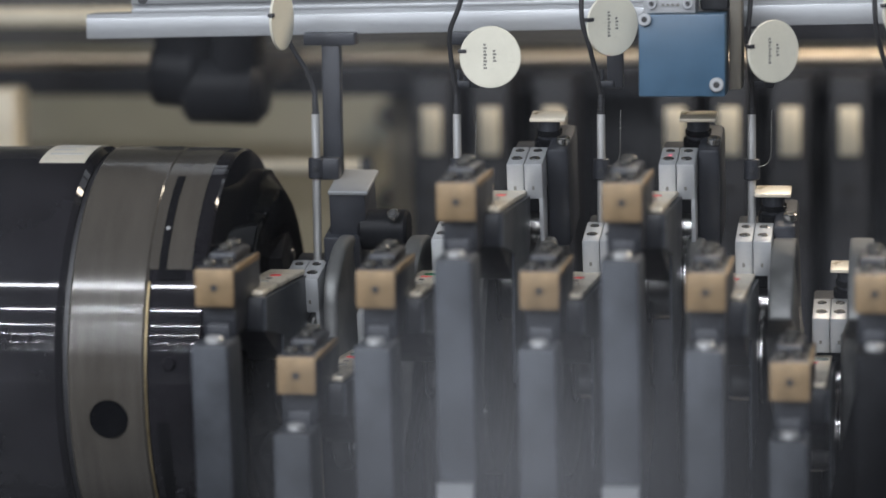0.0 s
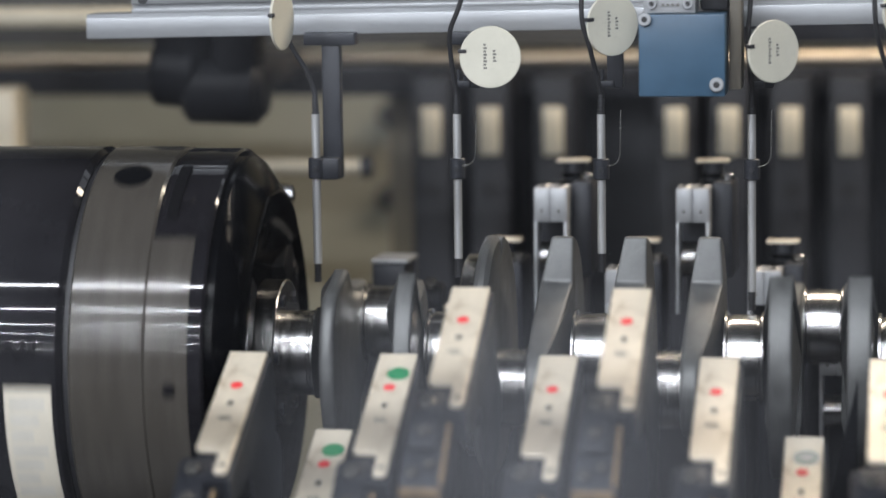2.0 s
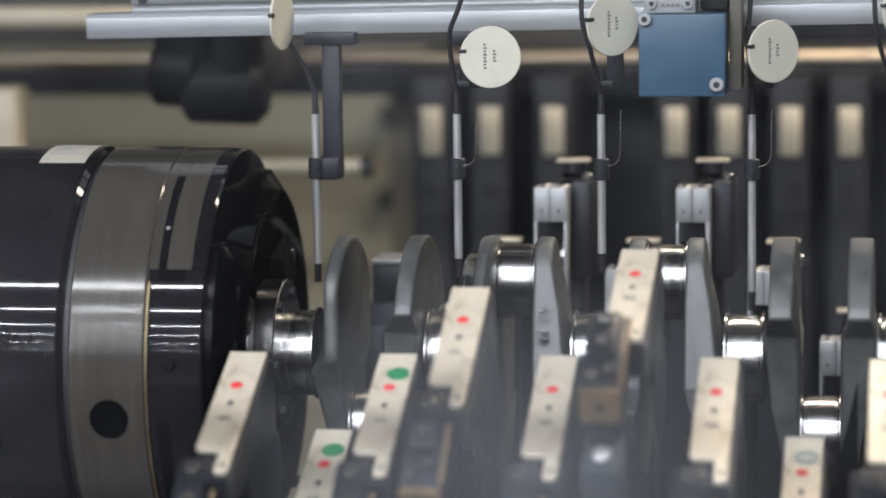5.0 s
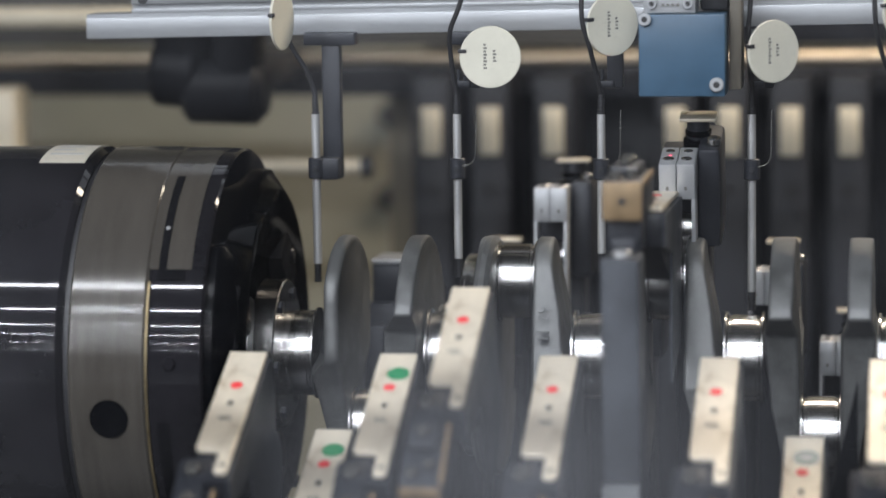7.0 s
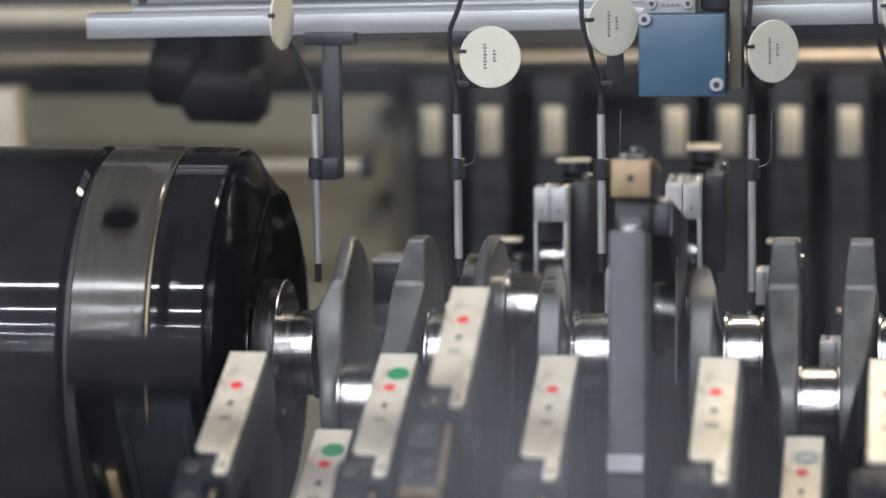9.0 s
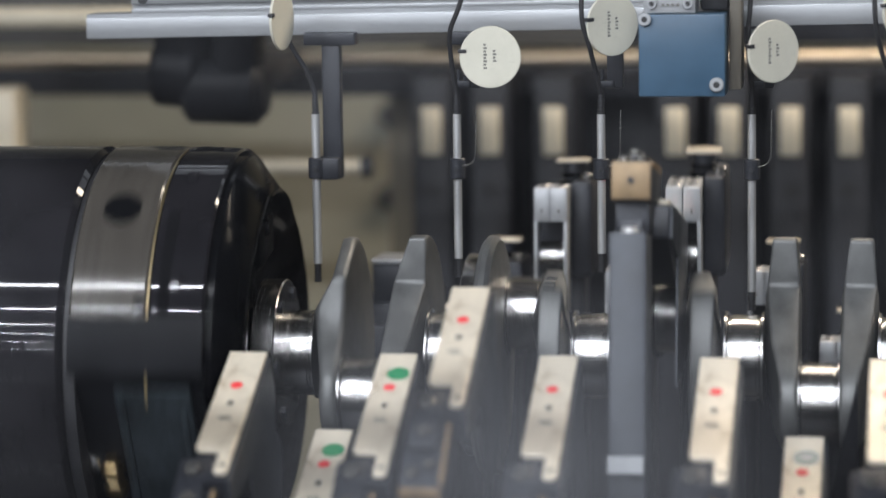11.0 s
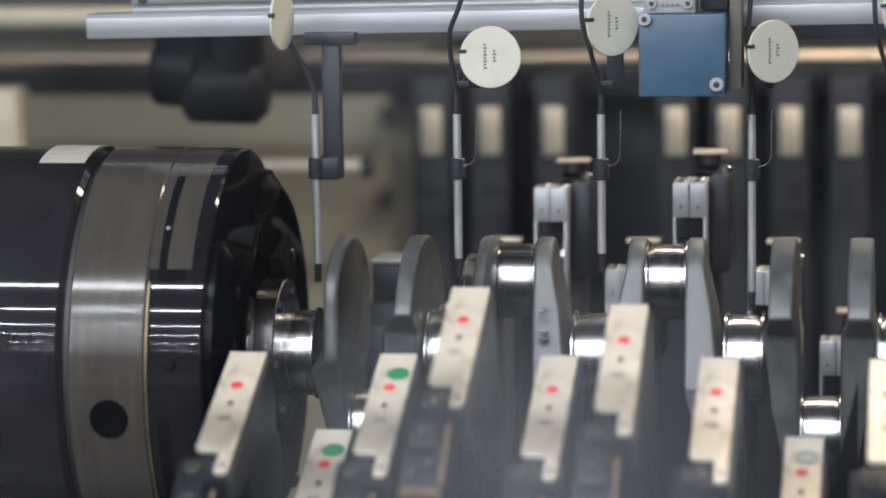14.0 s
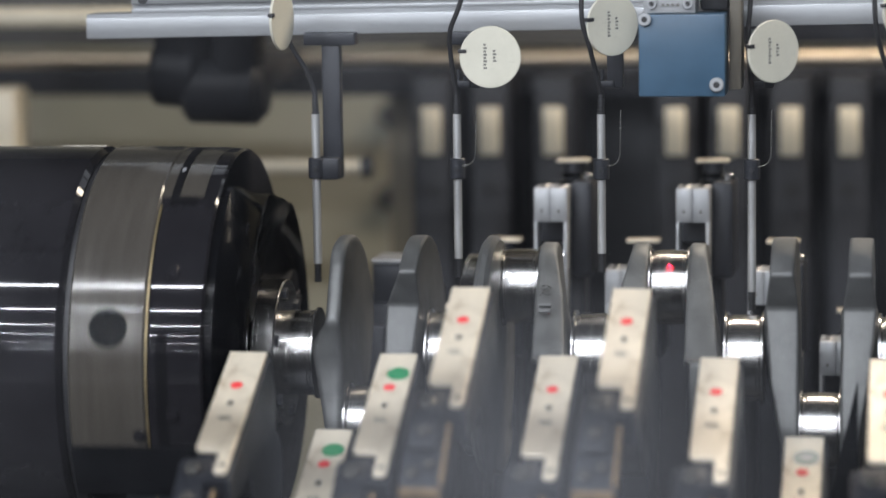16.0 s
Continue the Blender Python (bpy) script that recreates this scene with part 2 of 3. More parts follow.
for row_y, row_z in HALL_ROWS:
    lamp = thing("hall_lamp", pose(-2.2, row_y, row_z), "long white hall strip lamp hung under the ceiling", "lamp", "hall strip lamps")
    boxed("housing", HALLWALL, lamp, -4.9, 4.9, -0.2, 0.2, 0.0, 0.12, 0.01)
    boxed("stem", HALLWALL, lamp, -3.5, -3.46, -0.02, 0.02, 0.12, 0.30)
    boxed("stem", HALLWALL, lamp, 3.46, 3.5, -0.02, 0.02, 0.12, 0.30)
tray = thing("machine_lamp", pose(0.70, 0.42, ZB + 0.80), "slim lamp housing under the machine roof", "lamp")
boxed("housing", HALLWALL, tray, -0.68, 0.68, -0.07, 0.07, -0.05, 0.0, 0.004)

# black back panel with cream strips on dark columns
setting("back_panel", BACKBLACK, -0.060, 0.90, 0.62, 0.64, ZB - 0.39, ZB + 0.155, "black oily back panel behind the gauges", "panel", 0.003)
for x in (-0.035, 0.012, 0.063, 0.160, 0.202, 0.250, 0.296, 0.345):
    col = thing("gauge_column", pose(x, 0.5, ZB), "dark gauge column with a cream strip on its front", "gauge column", "gauge columns at the back")
    boxed("column", BACKBLACK, col, -0.016, 0.016, 0.0, 0.10, -0.39, 0.14, 0.003)
    boxed("strip", CREAM, col, -0.008, 0.008, -0.004, 0.0, 0.078, 0.116, 0.001, "cream strip")
    rod("shaft", RUBBER, col, (0, -0.002, 0.05), (0, 0.01, 0.05), 0.007)

shaft = thing("guide_shaft", pose(0, 0.52, ZB + 0.1530), "long bright steel guide shaft across the back", "shaft")
rod("shaft", mat("warm_steel", (0.42, 0.35, 0.26), 0.36, 0.9, 0.08, 12, 0, (1, 8, 8)), shaft, (-1.25, 0, 0), (1.65, 0, 0), 0.0065, 32)
for x in (-1.1, 1.5):
    boxed("support", DARK, shaft, x - 0.03, x + 0.03, -0.015, 0.05, -0.03, 0.02, 0.002)
beam = thing("cross_beam", pose(0, 0.56, ZB), "dark box beam under the guide shaft", "beam")
boxed("web", DARK, beam, -1.25, 1.65, 0, 0.05, 0.120, 0.1445, 0.002)
boxed("cover", mat("pale_grey_cover", (0.085, 0.082, 0.076), 0.45, 0.1, 0.1, 12), beam, -1.25, 0.10, 0.0, 0.05, 0.1610, 0.215, 0.003)
# Same cover, its right end coloured darker to stand for shade.
boxed("shaded_cover_end", DARK, beam, 0.102, 1.65, 0.0, 0.05, 0.1610, 0.215, 0.003, "cover's right end, coloured dark for the shade on it")
pipe = thing("conduit", pose(0, 0.42, ZB), "pale horizontal conduit behind the chuck", "pipe")
rod("pipe", CREAM, pipe, (-0.60, 0, 0.193), (0.0, 0, 0.193), 0.008)
rod("pipe", CREAM, pipe, (-0.62, 0, 0.0765), (-0.071, 0, 0.0765), 0.0058)
rod("flange", DARK, pipe, (-0.077, 0, 0.0765), (-0.070, 0, 0.0765), 0.0085)
stand = thing("brown_upright", pose(0, 0.60, ZB), "dull brown upright beside the black panel", "post")
boxed("post", mat("dull_brown_paint", (0.17, 0.14, 0.09), 0.55, 0.0, 0.2, 10), stand, -0.086, -0.061, 0, 0.03, -0.39, 0.150, 0.002)
boxed("foot", DARK, stand, -0.092, -0.055, -0.006, 0.036, -0.39, -0.375, 0.001)
post = thing("cabin_post", pose(-0.395, 0.50, ZB), "cream painted upright post behind the chuck", "post")
boxed("post", CREAM, post, -0.02, 0.017, 0, 0.04, -0.39, 0.130, 0.002)
for x, z in ((-0.1415, 0.071), (-0.1427, -0.0065)):
    b = thing("wall_bolt", pose(x, 0.93, ZB + z), "dark bolt on the beige back wall", "bolt", "bolts of the back wall")
    rod("bolt", DARK, b, (0, 0.02, 0), (0, 0, 0), 0.012, 12, 0.002)

motor = thing("drive_motor", pose(-0.165, 0.30, ZB), "black drive motor with ribbed hose hung at the back", "motor")
bm = bmesh.new()
cyl(bm, (-0.045, 0, 0.161), (-0.010, 0, 0.157), 0.026, 24, 0.004)
cyl(bm, (-0.022, 0, 0.147), (0.036, 0, 0.145), 0.0255, 24, 0.005)
box(bm, 0.000, 0.036, -0.020, 0.022, 0.140, 0.225, 0.010)
box(bm, -0.044, -0.012, -0.018, 0.020, 0.150, 0.225, 0.010)
part("housing", bm, DULL_BLACK, motor)
boxed("bracket", RUBBER, motor, -0.02, 0.02, 0.0, 0.262, 0.140, 0.160, 0.002)
rod("gland", DULL_BLACK, motor, (-0.02, 0, 0.17), (-0.02, 0, 0.205), 0.020, 20, 0.003)
rod("cover", DULL_BLACK, motor, (0.035, 0, 0.145), (0.039, 0, 0.145), 0.019, 24, 0.002)

# ---- chuck ----
chuck = thing("chuck", pose(0, 0, ZB), "large blackened steel chuck with a turned grey ring, oily", "chuck")
R = 0.133


def flat(w, rad, at, centre, dist):
    c = math.cos(w - radians(centre))
    return min(rad, dist / c) if c > 0.3 else rad


bm = bmesh.new()
turned(bm, [(-0.60, R), (-0.1708, R), (-0.1674, R - 0.0032), (-0.1672, R - 0.006)], n=128)
part("drum", bm, BLACK_STEEL, chuck, "blackened drum")
bm = bmesh.new()
turned(bm, [(-0.1685, R - 0.005), (-0.160, R - 0.005)], n=96)
part("groove", bm, RUBBER, chuck)
pocket = lambda w, rad, at: flat(w, rad, at, 178, 0.110)
bm = bmesh.new()
turned(bm, [(-0.1635, R - 0.0022), (-0.1618, R), (-0.1165, R), (-0.1148, R - 0.0015)], n=128, limit=pocket)
part("ring", bm, RING_STEEL, chuck, "turned grey steel ring")
def collar_cut(w, rad, at):
    return flat(w, rad, at, 178, 0.109)


bm = bmesh.new()
turned(bm, [(-0.1150, R - 0.002), (-0.1135, R - 0.002), (-0.1125, R - 0.001), (-0.0805, R - 0.001), (-0.0790, R - 0.0025)], n=128, limit=collar_cut)
part("collar", bm, BLACK_STEEL, chuck, "black front collar")


def nose_cut(w, rad, at):
    return flat(w, flat(w, rad, at, 12, 0.100), at, 190, 0.100)


bm = bmesh.new()
turned(bm, [(-0.0795, R - 0.006), (-0.0745, R - 0.006), (-0.072, R - 0.008), (-0.059, 0.106), (-0.058, 0.100), (-0.066, 0.080), (-0.074, 0.058), (-0.074, 0.02)], n=128, limit=nose_cut)
part("nose", bm, NOSE, chuck, "black chamfered nose with flats")
bm = bmesh.new()
turned(bm, [(-0.0675, 0.020), (-0.0675, 0.036), (-0.0760, 0.036)], n=48)
part("spigot", bm, NOSE, chuck)


def patch(bm, x0, x1, a0, a1, rad, n=16, thick=0.0005):
    """A thin curved plate on the drum between two angles."""
    rings = []
    for k in range(n + 1):
        w = radians(a0 + (a1 - a0) * k / n)
        rings.append([bm.verts.new((x, -q * math.sin(w), q * math.cos(w))) for x, q in ((x0, rad), (x0, rad + thick), (x1, rad + thick), (x1, rad))])
    for r0, r1 in zip(rings, rings[1:]):
        for k in range(4):
            bm.faces.new((r0[k], r0[(k + 1) % 4], r1[(k + 1) % 4], r1[k]))
    bm.faces.new(rings[0])
    bm.faces.new(rings[-1])


def patched(name, material, parent, x0, x1, a0, a1, rad, label="", thick=0.0005):
    bm = bmesh.new()
    patch(bm, x0, x1, a0, a1, rad, 16, thick)
    return part(name, bm, material, parent, label)


sticker = patched("paper_label", PAPER, chuck, -0.2035, -0.1735, -20, 17.5, R, "white paper label with faint print")
for k in range(7):
    patched("print_bar", mat("faint_print", (0.5, 0.49, 0.46), 0.6) if k == 0 else bpy.data.materials["faint_print"], sticker,
            -0.200, -0.178 - 0.004 * (k % 3), -16.5 + 4.4 * k, -14.9 + 4.4 * k, R + 0.0005, thick=0.0001)
# Black patches widen the pocket, standing for a recess that isn't cut.
for a0, a1 in ((131, 147), (209, 213)):
    patched("pocket_patch", DULL_BLACK, chuck, -0.1634, -0.0790, a0, a1, R - 0.0002, "black patch standing for the pocket's uncut recess", thick=0.0008)
patched("seam", SEAM, chuck, -0.1149, -0.1136, 62, 155, R - 0.0016, "dull brassy seam", thick=0.0008)
# slot and raised key on the collar, holes and screws round the ring
# Slots are thin dark plates; the shade of a recess is their colour.
patched("slot", RECESS_SHADE, chuck, -0.1090, -0.1040, 25, 60, R - 0.0006, "milled slot shown by a thin plate coloured as recess shade", thick=0.0006)
patched("slot", RECESS_SHADE, chuck, -0.1090, -0.0925, 58.5, 61.5, R - 0.0006, thick=0.0006)
patched("key", RING_STEEL, chuck, -0.1151, -0.0885, -62, 58.5, R - 0.0016, "turned grey steel segment", thick=0.0012)
patched("slot", RECESS_SHADE, chuck, -0.1080, -0.1010, 100, 140, R - 0.0012, thick=0.0006)
patched("slot", RECESS_SHADE, chuck, -0.1090, -0.1020, 268, 292, R - 0.0002, thick=0.0006)


def radial(name, material, x, a, r0, r1, rad, n=24, bevel=0.0, label=""):
    w = radians(a)
    d = Vector((0, -math.sin(w), math.cos(w)))
    return rod(name, material, chuck, Vector((x, 0, 0)) + d * r0, Vector((x, 0, 0)) + d * r1, rad, n, bevel, label)


radial("pin_screw", ALU, -0.1065, 46, R - 0.01, R + 0.0008, 0.0013, 12, 0.0003)
# Bores are dark discs on the surface, the hole's shade in their colour.
for a in (99.0, 274):
    radial("bore", NOSE, -0.138, a, R - 0.02, R + 0.0003, 0.0122, 32, 0, "round bore shown by a disc as dark as its inner shade")
for a, x in ((84, -0.0995), (122, -0.098), (128, -0.1195), (285, -0.098), (340, -0.10)):
    radial("screw", BLACK_STEEL, x, a, R - 0.01, R + 0.0012, 0.0042, 16, 0.0008)
# flat pocket with a bolted plate
bm = bmesh.new()
box(bm, -0.1365, -0.088, -0.047, 0.056, 0.106, 0.1135, 0.0015)
box(bm, -0.1340, -0.1300, -0.044, 0.052, 0.1130, 0.1146, 0.0006)
box(bm, -0.0960, -0.0920, -0.044, 0.040, 0.1130, 0.1146, 0.0006)
pocket_cover = part("pocket_plate", bm, PLATE_BLUE, chuck, "oily grey clamp plate in a flat pocket")
pocket_cover.rotation_euler = (radians(178), 0, 0)
bm = bmesh.new()
box(bm, -0.1634, -0.0785, -0.0715, 0.0715, 0.1085, 0.1108, 0.0004)
floor_plate = part("pocket_floor", bm, DULL_BLACK, chuck, "black pocket floor")
floor_plate.rotation_euler = (radians(178), 0, 0)
for a in (180.5, 187.5):
    radial("nut", BRASS, -0.1445, a, 0.106, 0.121, 0.0072, 6, 0.0015, "brass nut")
radial("stud", GROUND_STEEL, -0.1580, 180, 0.106, 0.114, 0.0055, 12, 0.001)
for a, x, q in ((138, -0.146, 0.007), (139, -0.118, 0.006), (138, -0.084, 0.007), (214, -0.105, 0.0065), (222, -0.112, 0.006)):
    radial("screw", SCREW, x, a, 0.105, 0.1310 if a < 200 else 0.120, q * 0.8, 16, 0.001)

# Added bright bar standing for the lamp's glint on a nose facet.
bm = bmesh.new()
box(bm, -0.0815, -0.0600, -0.0045, 0.0045, 0.1130, 0.1215, 0.0010)
bar = part("glint_bar", bm, GROUND_STEEL, chuck, "added bright steel bar standing for a lamp glint on the nose")
bar.rotation_euler = (radians(214), 0, 0)

# clamping jaws on the front
for a in (70, 190, 310):
    bm = bmesh.new()
    box(bm, -0.086, -0.062, -0.022, 0.022, 0.062, 0.112, 0.003)
    jaw = part("jaw", bm, DULL_BLACK, chuck, "black clamping jaw")
    jaw.rotation_euler = (radians(a), 0, 0)
    cap_screw(jaw, (-0.073, 0.008, 0.110), (-0.073, 0.008, 0.114), 0.005, material=BLACK_STEEL)
    cap_screw(jaw, (-0.063, 0.0, 0.085), (-0.0605, 0.0, 0.085), 0.006, material=BLACK_STEEL)

# ---- crankshaft ----
crank = thing("crankshaft", pose(0, 0, ZB), "forged steel crankshaft with ground bright journals", "crankshaft")
MAINS = (-0.0440, 0.0525, 0.1460, 0.2420, 0.3380)
PINS = (0.0042, 0.0980, 0.1935, 0.2905)
GAUGES = tuple(-0.048 + 0.048 * k for k in range(9))  # where the gauges stand along the shaft
THROW, RM, RP = 0.0475, 0.0275, 0.0240
SIDE = (-1, 1, 1, -1)  # pins two and three stand up at angle nought


def journal(name, x0, x1, z, rad):
    bm = bmesh.new()
    rows = [(x0 - 0.0015, rad + 0.002), (x0, rad + 0.002), (x0 + 0.0012, rad - 0.0009), (x0 + 0.0026, rad - 0.0009), (x0 + 0.0030, rad),
            (x1 - 0.0030, rad), (x1 - 0.0026, rad - 0.0009), (x1 - 0.0012, rad - 0.0009), (x1, rad + 0.002), (x1 + 0.0015, rad + 0.002)]
    turned(bm, rows, n=64, m=Matrix.Translation((0, 0, z)))
    return part(name, bm, GROUND_STEEL, crank, "ground bright steel")


for k, x in enumerate(MAINS):
    journal("main_journal", x - 0.0105, x + 0.0110, 0, RM)
for x, s in zip(PINS, SIDE):
    journal("crank_pin", x - 0.0115, x + 0.0115, s * THROW, RP)


def web(xp, xm, s, wp, wm, start, broad=0.0765):
    """A crank web between the pin's side xp and the main journal's side xm; its counterweight reaches from wp to wm and begins at the angle start, with flats at the half-width broad."""
    rim = 0.0765
    zc = rim * math.cos(radians(start))
    flank = [(0.0340, 0.030), (0.0430, zc + 0.011)]
    outline = []
    for k in range(15):
        w = radians(-84 + 168 * k / 14)
        outline.append((0.0285 * math.sin(w), THROW + 0.0285 * math.cos(w)))
    outline += flank
    for k in range(21):
        w = radians(start + (360 - 2 * start) * k / 20)
        outline.append((max(-broad, min(broad, rim * math.sin(w))), rim * math.cos(w)))
    outline += [(-y, z) for y, z in reversed(flank)]
    bm, b2 = bmesh.new(), bmesh.new()
    da = xm - xp

    def low(z):
        return min(1.0, max(0.0, (zc + 0.010 - z) / 0.008))

    def mainside(z):
        t = min(1.0, max(0.0, (z - 0.005) / 0.06))
        return (xm - da * 0.50 * t) * (1 - low(z)) + wm * low(z)

    def pinside(z):
        return xp * (1 - low(z)) + wp * low(z)

    a = [b2.verts.new((pinside(z), y, s * z)) for y, z in outline]
    b = [b2.verts.new((mainside(z), y, s * z)) for y, z in outline]
    # shallow forged dish inside the rim of the counterweight
    inward = 0.0030 if da > 0 else -0.0030
    a2 = [b2.verts.new((pinside(z) + inward * low(z), y * 0.84, s * (z * 0.84 - 0.003))) for y, z in outline]
    b3 = [b2.verts.new((mainside(z) - inward * low(z), y * 0.84, s * (z * 0.84 - 0.003))) for y, z in outline]
    n = len(outline)
    ca, cb = b2.verts.new((xp, 0, 0.0)), b2.verts.new((xm, 0, 0.0))
    for k in range(n):
        j = (k + 1) % n
        b2.faces.new((a[k], a[j], b[j], b[k]))
        b2.faces.new((a2[k], a2[j], a[j], a[k]))
        b2.faces.new((b[k], b[j], b3[j], b3[k]))
        b2.faces.new((ca, a2[j], a2[k]))
        b2.faces.new((cb, b3[k], b3[j]))
    bmesh.ops.recalc_face_normals(b2, faces=b2.faces[:])
    ring = set(a) | set(b)
    edges = [e for e in b2.edges if e.verts[0] in ring and e.verts[1] in ring and e.calc_face_angle(0) > 0.6]
    bmesh.ops.bevel(b2, geom=edges, offset=0.0046, segments=3, affect="EDGES", profile=0.5, clamp_overlap=True)
    join(bm, b2)
    return part("crank_web", bm, CAST, crank, "forged grey web with counterweight", 40)


WEIGHTS = (((0.0115, 0.0235), (0.0235, 0.0362)), ((0.0095, 0.0230), (0.0200, 0.0355)), ((0.0130, 0.0290), (0.0180, 0.0340)), ((0.0150, 0.0315), (0.0165, 0.0330)))
for k, (x, s) in enumerate(zip(PINS, SIDE)):
    (l0, l1), (r0, r1) = WEIGHTS[k]
    web(x - 0.0125, x - 0.0355, s, x - l0, x - l1, (89, 112, 112, 112)[k], 0.060 if k == 0 else 0.0765)
    marked = web(x + 0.0125, x + 0.0355, s, x + r0, x + r1, 112)
    if k == 1:
        # forged marks on the flank, two digits over two worn bars
        font = bpy.data.curves.new("cast_number", "FONT")
        font.body, font.size, font.extrude = "62", 0.0105, 0.0005
        text = new("text_shape", font)
        bpy.context.view_layer.update()
        me = bpy.data.meshes.new_from_object(text)
        bpy.data.objects.remove(text)
        me.materials.append(CAST)
        mark = new("cast_number", me)
        mark.parent = marked
        mark.matrix_basis = pose(x + 0.0165, -0.0375, 0.0345, 67, 0, 0) @ pose(0, 0, 0, 0, 0, -90)
        for dz in (0.0, 0.004):
            boxed("cast_bar", CAST, marked, x + 0.0165, x + 0.0240, -0.0450, -0.0405, 0.0130 + dz, 0.0145 + dz, 0.0003)
bm = bmesh.new()
turned(bm, [(-0.0680, 0.0465), (-0.0670, 0.0475), (-0.0535, 0.0475), (-0.0525, 0.0465), (-0.0525, 0.034)], n=64)
part("flange", bm, GROUND_STEEL, crank, "turned steel end flange")
bm = bmesh.new()
turned(bm, [(0.0765, 0.030), (0.0765, 0.0735), (0.0795, 0.0765), (0.0830, 0.0765), (0.0858, 0.0735), (0.0858, 0.030)], n=72)
part("round_web", bm, CAST, crank, "round forged web")
bm = bmesh.new()
turned(bm, [(0.0660, 0.030), (0.0660, 0.0640), (0.0668, 0.0650), (0.0742, 0.0650), (0.0750, 0.0640), (0.0750, 0.030)], n=72)
part("thrust_disc", bm, GROUND_STEEL, crank, "turned steel disc beside a main journal")
rod("nose", GROUND_STEEL, crank, (0.348, 0, 0), (0.42, 0, 0), 0.022, 32, 0.001)


for k in range(6):
    w = radians(60 * k + 20)
    rod("flange_bolt", DARK, crank, (-0.0540, 0.040 * math.sin(w), 0.040 * math.cos(w)), (-0.0505, 0.040 * math.sin(w), 0.040 * math.cos(w)), 0.0042, 6, 0.0005)

# ---- gauges ----
MOVING = []


def gauge_arm(x, group, green):
    """A measuring arm; its origin is the pivot under the crankshaft."""
    arm = thing("journal_gauge", pose(x, -0.005, ZB - 0.272), "dark measuring arm with ivory plate, red dot and bronze end block", "gauge", group)
    bm = bmesh.new()
    box(bm, -0.022, 0.002, -0.178, -0.107, 0.329, 0.3520, 0.0012)
    box(bm, -0.020, 0.000, -0.168, -0.112, 0.310, 0.330, 0.001)
    block = part("end_block", bm, DARK, arm, "dark end block")
    face = boxed("face_plate", TAN, block, -0.0215, 0.0015, -0.1810, -0.1778, 0.3295, 0.3515, 0.0006, "tan bronze face plate")
    rod("hole", INK, block, (-0.010, -0.1790, 0.3405), (-0.010, -0.1813, 0.3405), 0.0022, 12)
    boxed("edge_strip", TAN, block, 0.0004, 0.0026, -0.175, -0.109, 0.3485, 0.3526, 0.0005, "worn bronze edge")
    boxed("clamp", DARK, block, -0.0195, -0.0025, -0.153, -0.110, 0.3520, 0.3580, 0.0025)
    for sx, sy, sz, q in ((-0.015, -0.169, 0.3520, 0.0036), (-0.006, -0.163, 0.3520, 0.0030), (-0.011, -0.121, 0.3580, 0.0046), (-0.011, -0.143, 0.3580, 0.0036)):
        rod("screw", SCREW, block, (sx, sy, sz), (sx, sy, sz + 0.0038), q, 18, q * 0.2)
        rod("socket", INK, block, (sx, sy, sz + 0.0034), (sx, sy, sz + 0.0041), q * 0.5, 6)
    # ivory plate
    bm = bmesh.new()
    top = [(-0.0113, 0.0), (0.0113, 0.0), (0.0113, -0.1265), (0.0105, -0.1285), (0.0045, -0.1285), (0.0035, -0.1265), (0.0035, -0.1085), (0.002, -0.1065), (-0.009, -0.1065), (-0.0113, -0.1035)]
    b2 = bmesh.new()
    upper = [b2.verts.new((px, py, 0.0)) for px, py in top]
    under = [b2.verts.new((px, py, -0.003)) for px, py in top]
    b2.faces.new(upper)
    b2.faces.new(under)
    for i in range(len(top)):
        j = (i + 1) % len(top)
        b2.faces.new((upper[i], upper[j], under[j], under[i]))
    bmesh.ops.recalc_face_normals(b2, faces=b2.faces[:])
    bmesh.ops.bevel(b2, geom=b2.edges[:], offset=0.0005, segments=1, affect="EDGES", clamp_overlap=True)
    join(bm, b2)
    plate = part("label_plate", bm, IVORY, arm, "ivory satin plate, scuffed")
    plate.matrix_basis = pose(-0.002, -0.004, 0.3275, -2.0, 0, 0)
    rod("red_dot", RED, plate, (0.000, -0.038, -0.0002), (0.000, -0.038, 0.0004), 0.0036, 20, 0, "red sticker dot")
    boxed("dark_square", INK, plate, -0.0016, 0.0016, -0.0595, -0.0555, -0.0002, 0.0004)
    boxed("print_bar", GREYINK, plate, -0.0045, 0.0030, -0.0725, -0.0713, -0.0002, 0.0003)
    boxed("print_bar", GREYINK, plate, -0.0035, 0.0040, -0.0752, -0.0742, -0.0002, 0.0003)
    rod("hole", INK, plate, (0.0078, -0.1215, -0.0002), (0.0078, -0.1215, 0.0003), 0.0018, 14)
    if green == 2:
        rod("foil_sticker", FOIL, plate, (0.002, -0.023, -0.0002), (0.002, -0.023, 0.0004), 0.0078, 28, 0, "glossy wrinkled foil sticker")
        rod("green_ring", DARK_GREEN, plate, (0.002, -0.023, 0.0004), (0.002, -0.023, 0.0006), 0.0056, 28, 0, "dark green ring")
        rod("foil_centre", FOIL, plate, (0.002, -0.023, 0.0006), (0.002, -0.023, 0.0008), 0.0046, 28)
    elif green:
        rod("green_dot", GREEN, plate, (0.003, -0.023, -0.0002), (0.003, -0.023, 0.0003), 0.0068, 28, 0, "green sticker dot")
    # grey body under the plate, curved at the back
    out = [(-0.136, 0.332), (-0.005, 0.3275), (-0.005, 0.300)]
